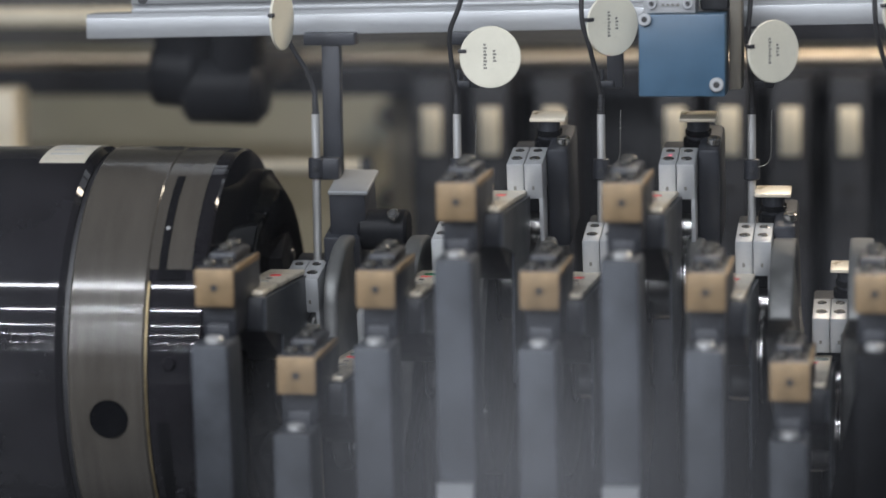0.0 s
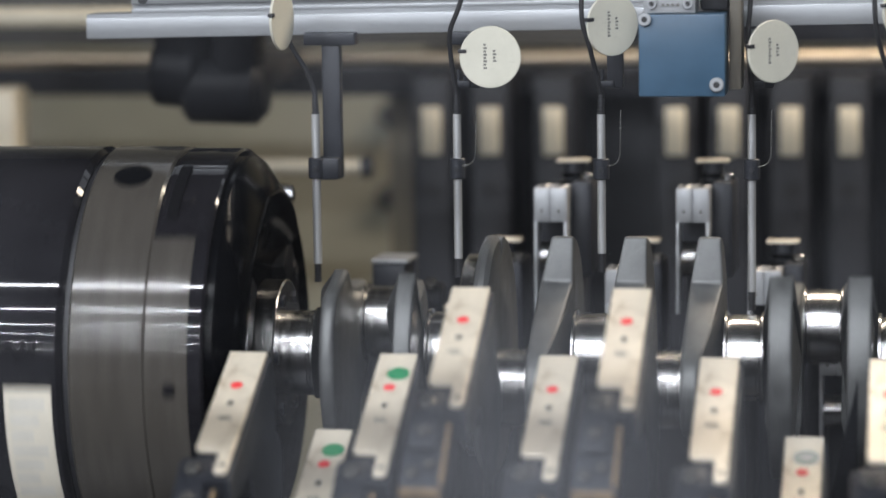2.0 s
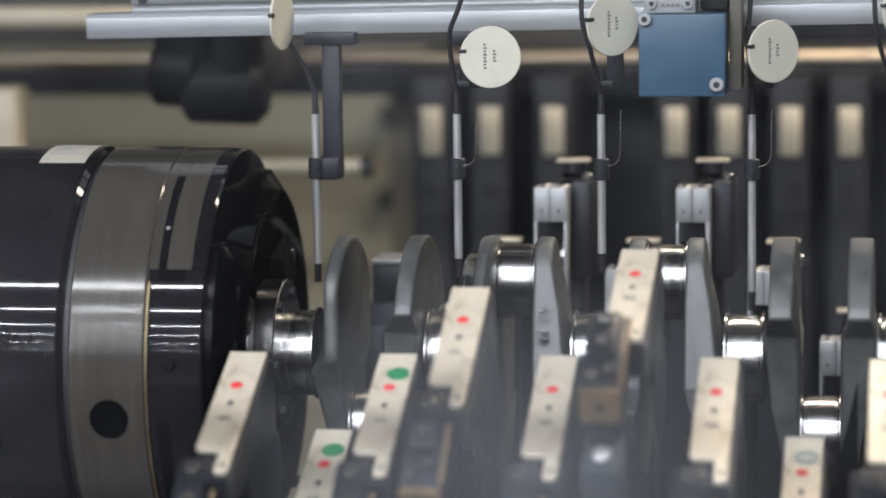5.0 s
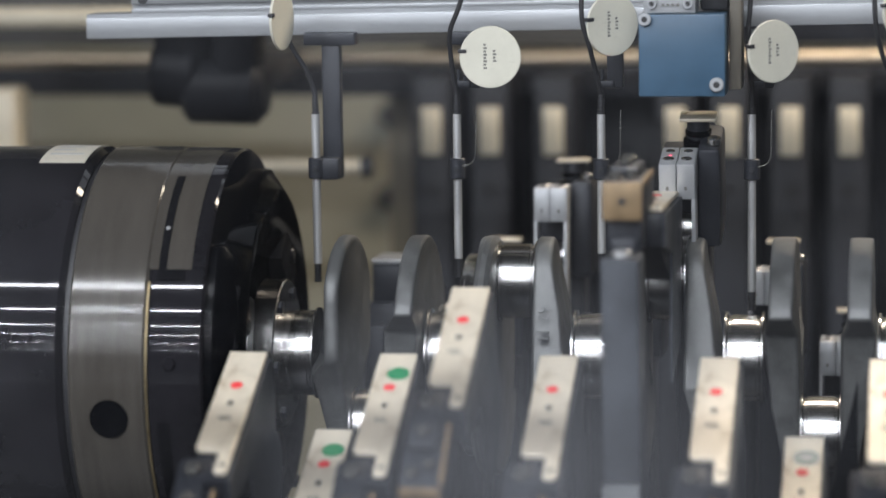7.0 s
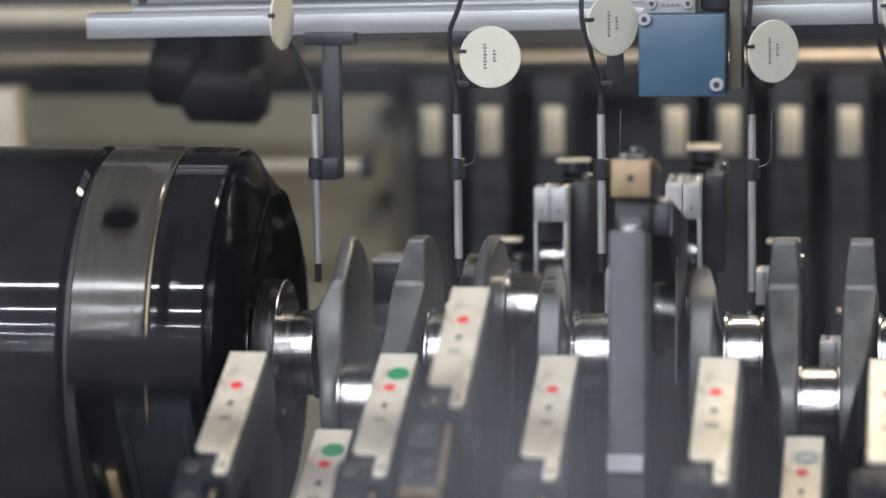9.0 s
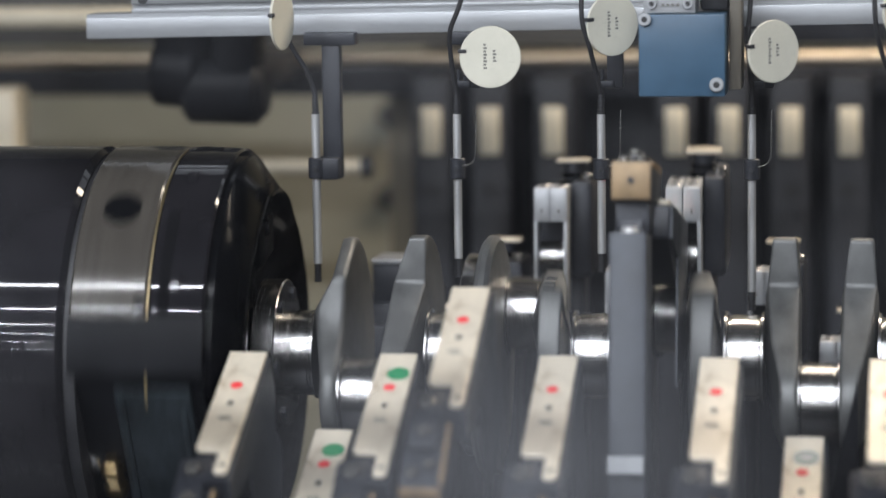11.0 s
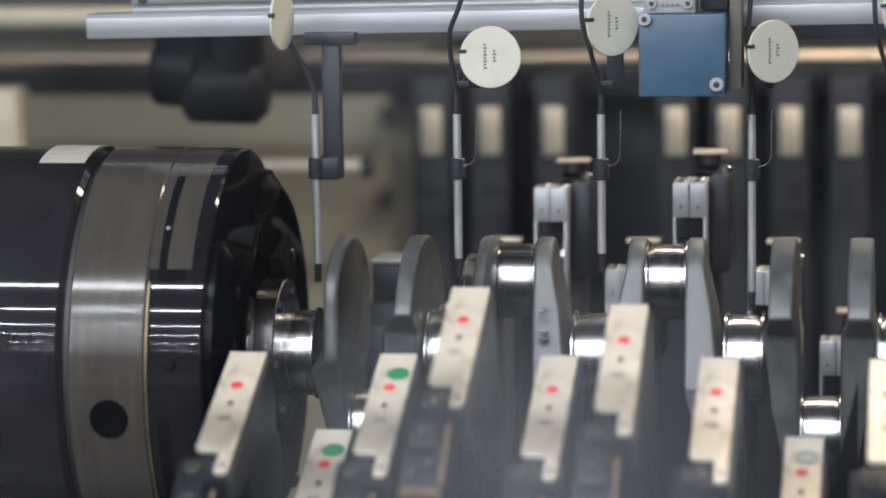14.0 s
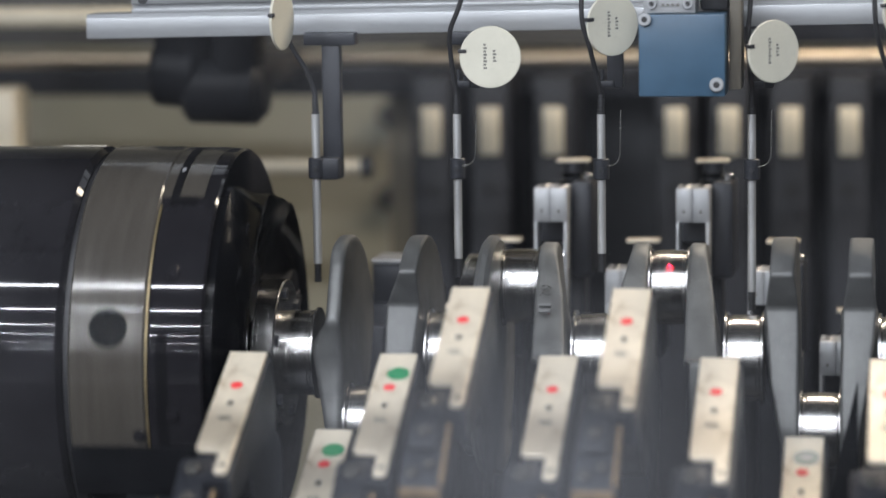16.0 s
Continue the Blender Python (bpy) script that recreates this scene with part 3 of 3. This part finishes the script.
    out += [(-0.049 + 0.044 * math.cos(radians(a)), 0.262 + 0.030 * math.sin(radians(a))) for a in range(40, -91, -13)]
    out += [(-0.085, 0.222), (-0.085, 0.302), (-0.136, 0.312)]
    bm = bmesh.new()
    prism(bm, [(y, z - 0.0035) for y, z in ((-0.136, 0.332), (-0.005, 0.3275), (-0.005, 0.305), (-0.030, 0.288), (-0.080, 0.285), (-0.136, 0.312))], -0.0125, 0.0095, 0.001)
    part("arm_body", bm, DARK, arm, "dark body under the plate")
    bm = bmesh.new()
    prism(bm, [(y, z - 0.0035) for y, z in out], 0.0098, 0.0114, 0.0)
    part("side_plate", bm, GREY_SIDE, arm, "thin grey side plate")
    # column down to the pivot
    col = [(-0.198, 0.309), (-0.160, 0.309), (-0.140, 0.10), (0.018, -0.008), (0.004, -0.022), (-0.020, -0.018), (-0.178, 0.06)]
    bm = bmesh.new()
    prism(bm, col, -0.021, 0.001, 0.0015)
    # The last arm's column is plain black; the other eight are grey.
    c = part("column", bm, DULL_BLACK if x == GAUGES[8] else GREY_SIDE, arm, "black column" if x == GAUGES[8] else "dark grey column")
    rod("screw", SATIN, c, (-0.010, -0.183, 0.308), (-0.010, -0.183, 0.3125), 0.0055, 18, 0.001)
    boxed("neck", DARK, c, -0.017, -0.003, -0.172, -0.145, 0.300, 0.318, 0.001)
    if x in (GAUGES[3], GAUGES[5]):
        boxed("band", RAIL_ALU, c, -0.0205, 0.0005, -0.1975, -0.1900, 0.168, 0.178, 0.0)
    rod("pivot_boss", DARK, arm, (-0.024, 0, 0), (0.016, 0, 0), 0.020, 28, 0.001)
    MOVING.append((block, c))
    return arm


def gauge_head(x, z, group, end=False):
    """A measuring head that rides on a journal; its origin is the journal's centre."""
    head = thing("fork_gauge", pose(x, 0, ZB + z), "bright aluminium measuring head, split, on a dark carrier", "gauge", group)
    for x0, x1 in ((-0.0030, 0.0078), (0.0082, 0.0195)):
        bm = bmesh.new()
        box(bm, x0, x1, -0.002, 0.034, 0.060, 0.083, 0.0007)
        cheek = part("cheek", bm, ALU, head, "milled aluminium cheek")
        xc = (x0 + x1) / 2
        cap_screw(cheek, (xc, 0.010, 0.0826), (xc, 0.010, 0.0836), 0.0036)
        cap_screw(cheek, (xc, 0.026, 0.0826), (xc, 0.026, 0.0836), 0.0030)
        boxed("dark_square", GREYINK, cheek, xc - 0.001, xc + 0.0006, -0.0023, -0.0019, 0.066, 0.0685)
    boxed("fork_leg", ALU, head, 0.0170, 0.0195, -0.002, 0.020, -0.002, 0.0605, 0.0006)
    boxed("fork_leg", ALU, head, -0.0030, -0.0008, -0.002, 0.020, -0.002, 0.0605, 0.0006)
    boxed("carrier", DARK, head, -0.004, 0.0205, 0.034, 0.064, 0.020, 0.078, 0.002)
    boxed("side_cheek", DARK, head, 0.0197, 0.034, 0.020, 0.075, 0.020, 0.086, 0.003)
    rod("roller", GROUND_STEEL, head, (-0.0008, 0.016, 0.0345), (0.0170, 0.016, 0.0345), 0.0112, 28, 0.0005)
    if not end:
        rod("neck", DARK, head, (0.0185, 0.051, 0.076), (0.0185, 0.051, 0.0975), 0.0072, 24, 0.0004)
        rod("collar", NOSE, head, (0.0185, 0.051, 0.078), (0.0185, 0.051, 0.0845), 0.0098, 24, 0.001)
        rod("collar", NOSE, head, (0.0185, 0.051, 0.0865), (0.0185, 0.051, 0.0900), 0.0085, 24, 0.0006)
        boxed("cap", IVORY, head, 0.007, 0.030, 0.042, 0.060, 0.097, 0.0995, 0.0008, "bright flat cap")
        cap_screw(head, (0.030, 0.030, 0.086), (0.030, 0.030, 0.091), 0.0045)
    if end:
        # the head beside the chuck carries a bracket with a grey cover and a black spring cylinder
        boxed("bracket_arm", DARK, head, 0.018, 0.042, 0.030, 0.070, 0.060, 0.100, 0.002)
        boxed("bracket_cover", RAIL_ALU, head, 0.022, 0.048, 0.034, 0.080, 0.127, 0.130, 0.001, "grey cover plate")
        boxed("bracket_body", DARK, head, 0.022, 0.046, 0.036, 0.076, 0.098, 0.127, 0.002)
        rod("spring_cylinder", DULL_BLACK, head, (0.040, 0.046, 0.100), (0.072, 0.046, 0.100), 0.0135, 28, 0.002)
        cap_screw(head, (0.064, 0.036, 0.112), (0.064, 0.033, 0.1155), 0.004)
    boxed("tail", DARK, head, 0.000, 0.024, 0.064, 0.100, -0.165, 0.060, 0.004)
    return head


JOURNALS = list(zip(GAUGES, (0, -1, 0, 1, 0, 1, 0, -1, 0)))
ARMS, HEADS = [], []
for k, (x, s) in enumerate(JOURNALS):
    ARMS.append(gauge_arm(x, "measuring arms along the crankshaft", (0, 1, 1, 0, 0, 0, 0, 2, 0)[k]))
    HEADS.append(gauge_head(x, s * THROW, "measuring heads along the crankshaft", k == 0))
setting("carrier_bed", DARK, -0.6, 0.445, 0.07, 0.34, ZB - 0.39, ZB - 0.19, "dark oily carrier bed behind the crankshaft", "machine bed", 0.004)
pivot = thing("pivot_shaft", pose(0, -0.005, ZB - 0.29), "dark bearing beam under the measuring arms", "beam")
boxed("beam", DARK, pivot, -0.6, 0.445, -0.05, 0.05, -0.10, -0.05, 0.004)

# Black sheet with a slanted edge, left of the last measuring arm.
guard = thing("slanted_sheet", pose(0, -0.10, ZB), "matt black sheet with a slanted edge beside the last measuring arm", "guard")
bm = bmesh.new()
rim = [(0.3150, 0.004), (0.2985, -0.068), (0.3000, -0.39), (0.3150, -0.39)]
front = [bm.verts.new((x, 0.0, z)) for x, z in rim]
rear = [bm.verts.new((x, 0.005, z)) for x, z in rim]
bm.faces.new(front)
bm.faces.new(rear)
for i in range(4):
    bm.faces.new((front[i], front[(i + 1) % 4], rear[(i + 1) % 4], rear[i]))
part("sheet", bm, DULL_BLACK, guard, "matt black sheet")

# ---- rail, probes, tags and valve over the crankshaft ----
rail = thing("profile_rail", pose(0, 0.045, ZB, 0, -0.9, 0), "anodised aluminium profile rails with slots", "rail")
bm = bmesh.new()
box(bm, -0.190, 0.60, 0.0, 0.03, 0.203, 0.2165, 0.0008)
box(bm, -0.190, 0.60, 0.003, 0.03, 0.2165, 0.2190, 0.0)
lower = part("lower_rail", bm, RAIL_ALU, rail)
bm = bmesh.new()
box(bm, -0.160, 0.60, 0.004, 0.034, 0.2190, 0.2222, 0.0006)
box(bm, -0.160, 0.60, 0.008, 0.034, 0.2222, 0.2250, 0.0)
box(bm, -0.160, 0.60, 0.004, 0.034, 0.2250, 0.2600, 0.0008)
upper = part("upper_rail", bm, RAIL_ALU, rail)
rod("hole", RUBBER, upper, (-0.152, 0.005, 0.2285), (-0.152, 0.0035, 0.2285), 0.0035, 20)
rod("hole", RUBBER, upper, (0.05, 0.005, 0.2285), (0.05, 0.0035, 0.2285), 0.0030, 20)


def probe(x, bottom, broad):
    """A pencil probe in its clamp on a bracket under the rail."""
    p = thing("pencil_probe", pose(x, 0.03, ZB), "slim bright steel pencil probe held by a black clamp", "probe", "pencil probes on the rail")
    rod("barrel", SATIN, p, (0, 0, bottom + 0.012), (0, 0, 0.152), 0.0027, 20, 0.0003)
    bm = bmesh.new()
    rows = []
    for k in range(8):
        rows += [(bottom + 0.0015 * k, 0.0026), (bottom + 0.0008 + 0.0015 * k, 0.0026), (bottom + 0.0009 + 0.0015 * k, 0.0017), (bottom + 0.0014 + 0.0015 * k, 0.0017)]
    turned(bm, rows, "Z", 14)
    part("bellows", bm, RUBBER, p, "black ribbed bellows")
    bm = bmesh.new()
    rows = []
    for k in range(7):
        rows += [(0.152 + 0.0022 * k, 0.0025 - 0.0001 * k), (0.1533 + 0.0022 * k, 0.0025 - 0.0001 * k), (0.1534 + 0.0022 * k, 0.0016), (0.1541 + 0.0022 * k, 0.0016)]
    turned(bm, rows, "Z", 12)
    part("strain_relief", bm, RUBBER, p)
    rod("clamp", DARK, p, (0, 0, 0.1100), (0, 0, 0.1235), 0.0052, 20, 0.0008)
    cap_screw(p, (0.0, -0.004, 0.1165), (0.0, -0.0065, 0.1165), 0.0020, material=DARK)
    bm = bmesh.new()
    if broad:
        box(bm, 0.0035, 0.0155, 0.006, 0.016, 0.109, 0.200, 0.001)
        box(bm, 0.000, 0.0155, -0.002, 0.016, 0.109, 0.1235, 0.002)
        box(bm, -0.008, 0.026, 0.004, 0.020, 0.196, 0.2045, 0.001)
    else:
        box(bm, 0.003, 0.0135, 0.008, 0.016, 0.168, 0.200, 0.001)
        cyl(bm, (0.0, 0.010, 0.112), (0.0, 0.010, 0.180), 0.0012, 10)
        box(bm, -0.002, 0.008, 0.006, 0.014, 0.168, 0.173, 0.001)
        box(bm, -0.003, 0.003, 0.000, 0.012, 0.112, 0.1215, 0.001)
        box(bm, -0.004, 0.016, 0.006, 0.020, 0.196, 0.2045, 0.001)
    part("bracket", bm, DARK, p, "black bracket")
    if not broad:
        bm = bmesh.new()
        tube(bm, [(0.004, -0.003, 0.1185), (0.0095, -0.003, 0.1205), (0.0122, -0.003, 0.1260), (0.0126, -0.003, 0.1400), (0.0130, -0.003, 0.1550)], 0.0004, 8)
        part("spring_wire", bm, SCREW, p, "thin bent spring wire")
    return p


PROBES = ((-0.0376, 0.042, True), (0.0553, 0.046, False), (0.1486, 0.050, False), (0.2448, 0.026, False), (0.3380, 0.046, False))
for x, b, broad in PROBES:
    probe(x, b, broad)


def cable(points):
    c = thing("probe_cable", pose(0, 0, ZB), "thin black probe cable hanging in a curve", "cable", "probe cables")
    bm = bmesh.new()
    tube(bm, points, 0.0016)
    part("sheath", bm, RUBBER, c)


cable([(-0.0376, 0.03, 0.165), (-0.042, 0.026, 0.180), (-0.052, 0.02, 0.200), (-0.055, 0.012, 0.225), (-0.052, 0.012, 0.26)])
cable([(0.0553, 0.03, 0.165), (0.0535, 0.022, 0.185), (0.0535, 0.015, 0.205), (0.060, 0.012, 0.222), (0.069, 0.012, 0.250)])
cable([(0.1486, 0.03, 0.165), (0.146, 0.022, 0.180), (0.1425, 0.015, 0.198), (0.1385, 0.012, 0.215), (0.139, 0.012, 0.25)])
cable([(0.2448, 0.03, 0.165), (0.2440, 0.022, 0.185), (0.243, 0.015, 0.200), (0.245, 0.012, 0.225), (0.247, 0.012, 0.26)])
cable([(0.3380, 0.03, 0.165), (0.3270, 0.02, 0.190), (0.3225, 0.012, 0.215), (0.3220, 0.012, 0.26)])


def tag_disc(x, z, turn, prints):
    t = thing("round_tag", pose(x, 0.0, ZB + z, 0, 0, turn), "round ivory plastic tag with small print on a cable", "tag", "round cable tags")
    disc = rod("disc", TAG, t, (0, 0.0009, 0), (0, -0.0009, 0), 0.0196, 56, 0.0003)
    boxed("tie", RUBBER, t, -0.0205, -0.0150, -0.0016, 0.0016, 0.0025, 0.0050, 0.0005, "black cable tie")
    if prints:
        # two upright lines of tiny unreadable print, as plain bars
        for x0, n, z0 in ((-0.0042, 8, -0.0075), (0.0018, 4, -0.0030)):
            for k in range(n):
                boxed("print_bar", GREYINK, disc, x0, x0 + 0.0022 - 0.0006 * (k % 2), -0.0011, -0.0008, z0 + 0.0021 * k, z0 + 0.0021 * k + 0.0013)
    return t


tag_disc(0.0815, 0.1908, 0, True)
tag_disc(0.1590, 0.2110, 42, True)
tag_disc(0.2596, 0.1940, 40, True)
tag_disc(-0.0525, 0.2150, 80, False)
tag_disc(0.3420, 0.2190, 42, False)

valve = thing("laser_sensor", pose(0, -0.02, ZB), "blue enamelled laser sensor block with socket screws", "sensor")
rod("lens", INK, valve, (0.1945, 0.023, 0.1676), (0.1945, 0.023, 0.1664), 0.003, 20)
boxed("body", BLUE, valve, 0.1773, 0.2310, 0.0, 0.036, 0.1672, 0.2185, 0.0012, "blue enamel")
boxed("top_block", ALU, valve, 0.1805, 0.2125, 0.002, 0.034, 0.2190, 0.2500, 0.0008, "milled aluminium block")
cap_screw(valve, (0.1812, 0.0, 0.2155), (0.1812, -0.0030, 0.2155), 0.0042, material=ALU)
cap_screw(valve, (0.2258, 0.0, 0.1748), (0.2258, -0.0030, 0.1748), 0.0045, material=ALU)
for x in (0.1855, 0.2080):
    cap_screw(valve, (x, 0.002, 0.2250), (x, -0.0005, 0.2250), 0.0034, material=ALU)
for k in range(4):
    boxed("print_bar", GREYINK, valve, 0.1915 + 0.003 * k, 0.1935 + 0.003 * k, 0.0012, 0.0024, 0.2235, 0.2250)
hanger = thing("sensor_hanger", pose(0, 0.0, ZB), "dark upright hanger bar beside the blue sensor", "bracket")
boxed("bar", mat("brown_grey_bar", (0.14, 0.125, 0.10), 0.5, 0.3), hanger, 0.2325, 0.2400, 0.0, 0.03, 0.170, 0.30, 0.001)
boxed("plug", RUBBER, hanger, 0.214, 0.2320, 0.0, 0.026, 0.2195, 0.25, 0.003)

# ---- movement ----
TURN = ((0.0, 0), (1.38, 0), (1.5, 11), (1.6, 32), (1.7, 51), (1.8, 73), (1.9, 90), (2.0, 111), (2.1, 130), (2.2, 150), (2.3, 165), (2.4, 178), (2.5, 192),
        (2.6, 210), (2.7, 230), (2.8, 251), (2.9, 270), (3.0, 289), (3.1, 307), (3.2, 326), (3.3, 340), (3.4, 351), (3.5, 356), (3.6, 359), (3.8, 360))
TURNS = list(TURN) + [(8.1, 360), (8.2, 379), (8.3, 412), (8.4, 451), (8.5, 490), (8.6, 526), (8.7, 561), (8.8, 596), (8.9, 630), (9.0, 664), (9.1, 701), (9.2, 739)]
TURNS += [(round(9.2 + 0.1 * k, 1), 739 + 748 * k / 21) for k in range(2, 20, 2)]
TURNS += [(11.3, 1486), (11.4, 1527), (11.5, 1568), (11.6, 1606), (11.7, 1641), (11.8, 1675), (11.9, 1707), (12.0, 1737), (12.1, 1768), (12.2, 1791), (12.3, 1799),
          (12.4, 1800), (14.11, 1800)]
TURNS += [(t + 12.73, 1800 + a) for t, a in TURN if 1.45 < t < 3.35]


def turn_at(t):
    for (t0, a0), (t1, a1) in zip(TURNS, TURNS[1:]):
        if t0 <= t <= t1:
            return a0 + (a1 - a0) * (t - t0) / (t1 - t0)
    return TURNS[-1][1]


REST_ANGLE = -5.0  # pins two and three stand a little behind the top when the shaft rests
REST = 24.5
DROP = ((0.0, 0.0), (0.2, 1.4), (0.4, 3.2), (0.5, 4.1), (0.6, 5.0), (0.7, 6.5), (0.8, 10.3), (0.9, 15.0), (1.0, 19.2), (1.1, 22.2), (1.2, 23.4), (1.3, 23.8), (1.5, 23.3), (1.7, REST))


SIDEWAYS = (0.003, 0.0065, -0.0015, -0.0055, -0.0015, -0.006, -0.0025, -0.001, 0.0)  # how far each arm slides along the shaft as it opens


def arm_pose(x, s, angle):
    k = round((x - GAUGES[0]) / 0.048)
    return pose(x + SIDEWAYS[k] * angle / REST, -0.005, ZB - 0.272 + s * (THROW + 0.004 - (0.011 if s > 0 else 0.005) * angle / REST), angle, 0, 0)


def block_pose(angle):
    """The end block sinks on its arm as the arm swings down."""
    f = max(0.0, (angle - 6.0) / (REST - 6.0))
    hinge = Vector((0, -0.107, 0.352))
    return pose(0, -0.006 * min(1.0, angle / 6.0), -0.026 * f, 0, 0, 0) @ Matrix.Translation(hinge) @ pose(0, 0, 0, 12 * f, 0, 0) @ Matrix.Translation(-hinge)


def head_pose(x, s, f):
    """f: 0 on the journal, 1 swung back; the head beside the chuck sits lower."""
    if x == GAUGES[0]:
        return pose(x, 0.125 * f, ZB - 0.030 - 0.060 * f, 12 - 14 * f, 0, 0)
    return pose(x, 0.004 * s * (1 - f) + 0.125 * f, ZB + s * THROW - 0.004 * (1 - f) - (0.037 if s > 0 else 0.045) * f, 12 - 14 * f, 0, 0)


def riding(t, x, base, lift, lean=0.0):
    """The pose of what rides on the third pin, given its pose with the pin at the top; lift and lean: how far it hangs back as the pin goes down."""
    w = radians(turn_at(t) + REST_ANGLE)
    down = (1 - math.cos(w)) / 1.57
    tilt = 11.0 * math.sin(w) + lean * down
    pin = Vector((x, -THROW * math.sin(w), ZB + THROW * math.cos(w) + lift * down))
    return Matrix.Translation(pin) @ pose(0, 0, 0, tilt, 0, 0) @ Matrix.Translation(-Vector((x, 0, ZB + THROW))) @ base


def motions():
    for ob, start in ((crank, REST_ANGLE), (chuck, 0.0)):
        rows = [(t, pose(0, 0, ZB, start + a, 0, 0)) for t, a in TURNS]
        walk(ob, rows)
    for k, (x, s) in enumerate(JOURNALS):
        lag = (0.0, 0.02, 0.0, 0.06, 0.12, 0.02, 0.02, 0.0, 0.03)[k]
        swing = [(max(0.0, t + lag * min(1.0, t / 0.7)), a) for t, a in DROP]
        heads = [(0.0, head_pose(x, s, 0)), (0.5, head_pose(x, s, 0.05)), (0.7, head_pose(x, s, 0.25)), (0.8, head_pose(x, s, 0.75)), (0.9, head_pose(x, s, 0.97)),
                 (1.05, head_pose(x, s, 1.0)), (1.5, head_pose(x, s, 1.0))]
        ride, after = [], []
        if k == 5:
            swing = [(t, a) for t, a in swing if t < 0.95] + [(1.0, 23.0), (1.1, 27.0), (1.2, 26.6), (1.3, 23.6), (1.4, 23.2), (1.5, 24.0), (1.7, REST)]
            swing += [(4.2, REST), (4.6, 22.5), (5.2, 14.5), (5.8, 8.0), (6.3, 4.0), (6.5, 2.4), (6.7, 0.9), (6.9, 0.0)]
            heads += [(4.4, head_pose(x, s, 1)), (5.6, head_pose(x, s, 0.95)), (6.3, head_pose(x, s, 0.6)), (6.5, head_pose(x, s, 0.40)), (6.7, head_pose(x, s, 0.1)), (6.9, head_pose(x, s, 0))]
            up, on = arm_pose(x, s, 0.0), head_pose(x, 1, 0)
            t = 8.1
            while t < 12.45:
                ride.append((t, riding(t, x, up, 0.008)))
                heads.append((t, riding(t, x, on, 0.016, 5.0)))
                t = round(t + 0.1, 1)
            after = [(12.8, 0.0), (13.1, 0.4), (13.3, 1.4), (13.5, 3.2), (13.6, 6.5), (13.8, 19.0), (13.95, 27.0), (14.1, 26.6), (14.2, 22.8), (14.3, 22.6), (14.45, REST)]
            heads += [(13.0, head_pose(x, s, 0.0)), (13.3, head_pose(x, s, 0.1)), (13.5, head_pose(x, s, 0.18)), (13.6, head_pose(x, s, 0.35)), (13.8, head_pose(x, s, 0.7)), (14.0, head_pose(x, s, 0.80)), (14.25, head_pose(x, s, 1))]
        after.append((16.0, REST))
        rows = [(t, arm_pose(x, s, a)) for t, a in swing] + ride + [(t, arm_pose(x, s, a)) for t, a in after]
        for piece in MOVING[k]:
            walk(piece, [(t, block_pose(a)) for t, a in swing + after])
        heads.append((16.0, head_pose(x, s, 1)))
        walk(ARMS[k], rows)
        walk(HEADS[k], heads)


motions()
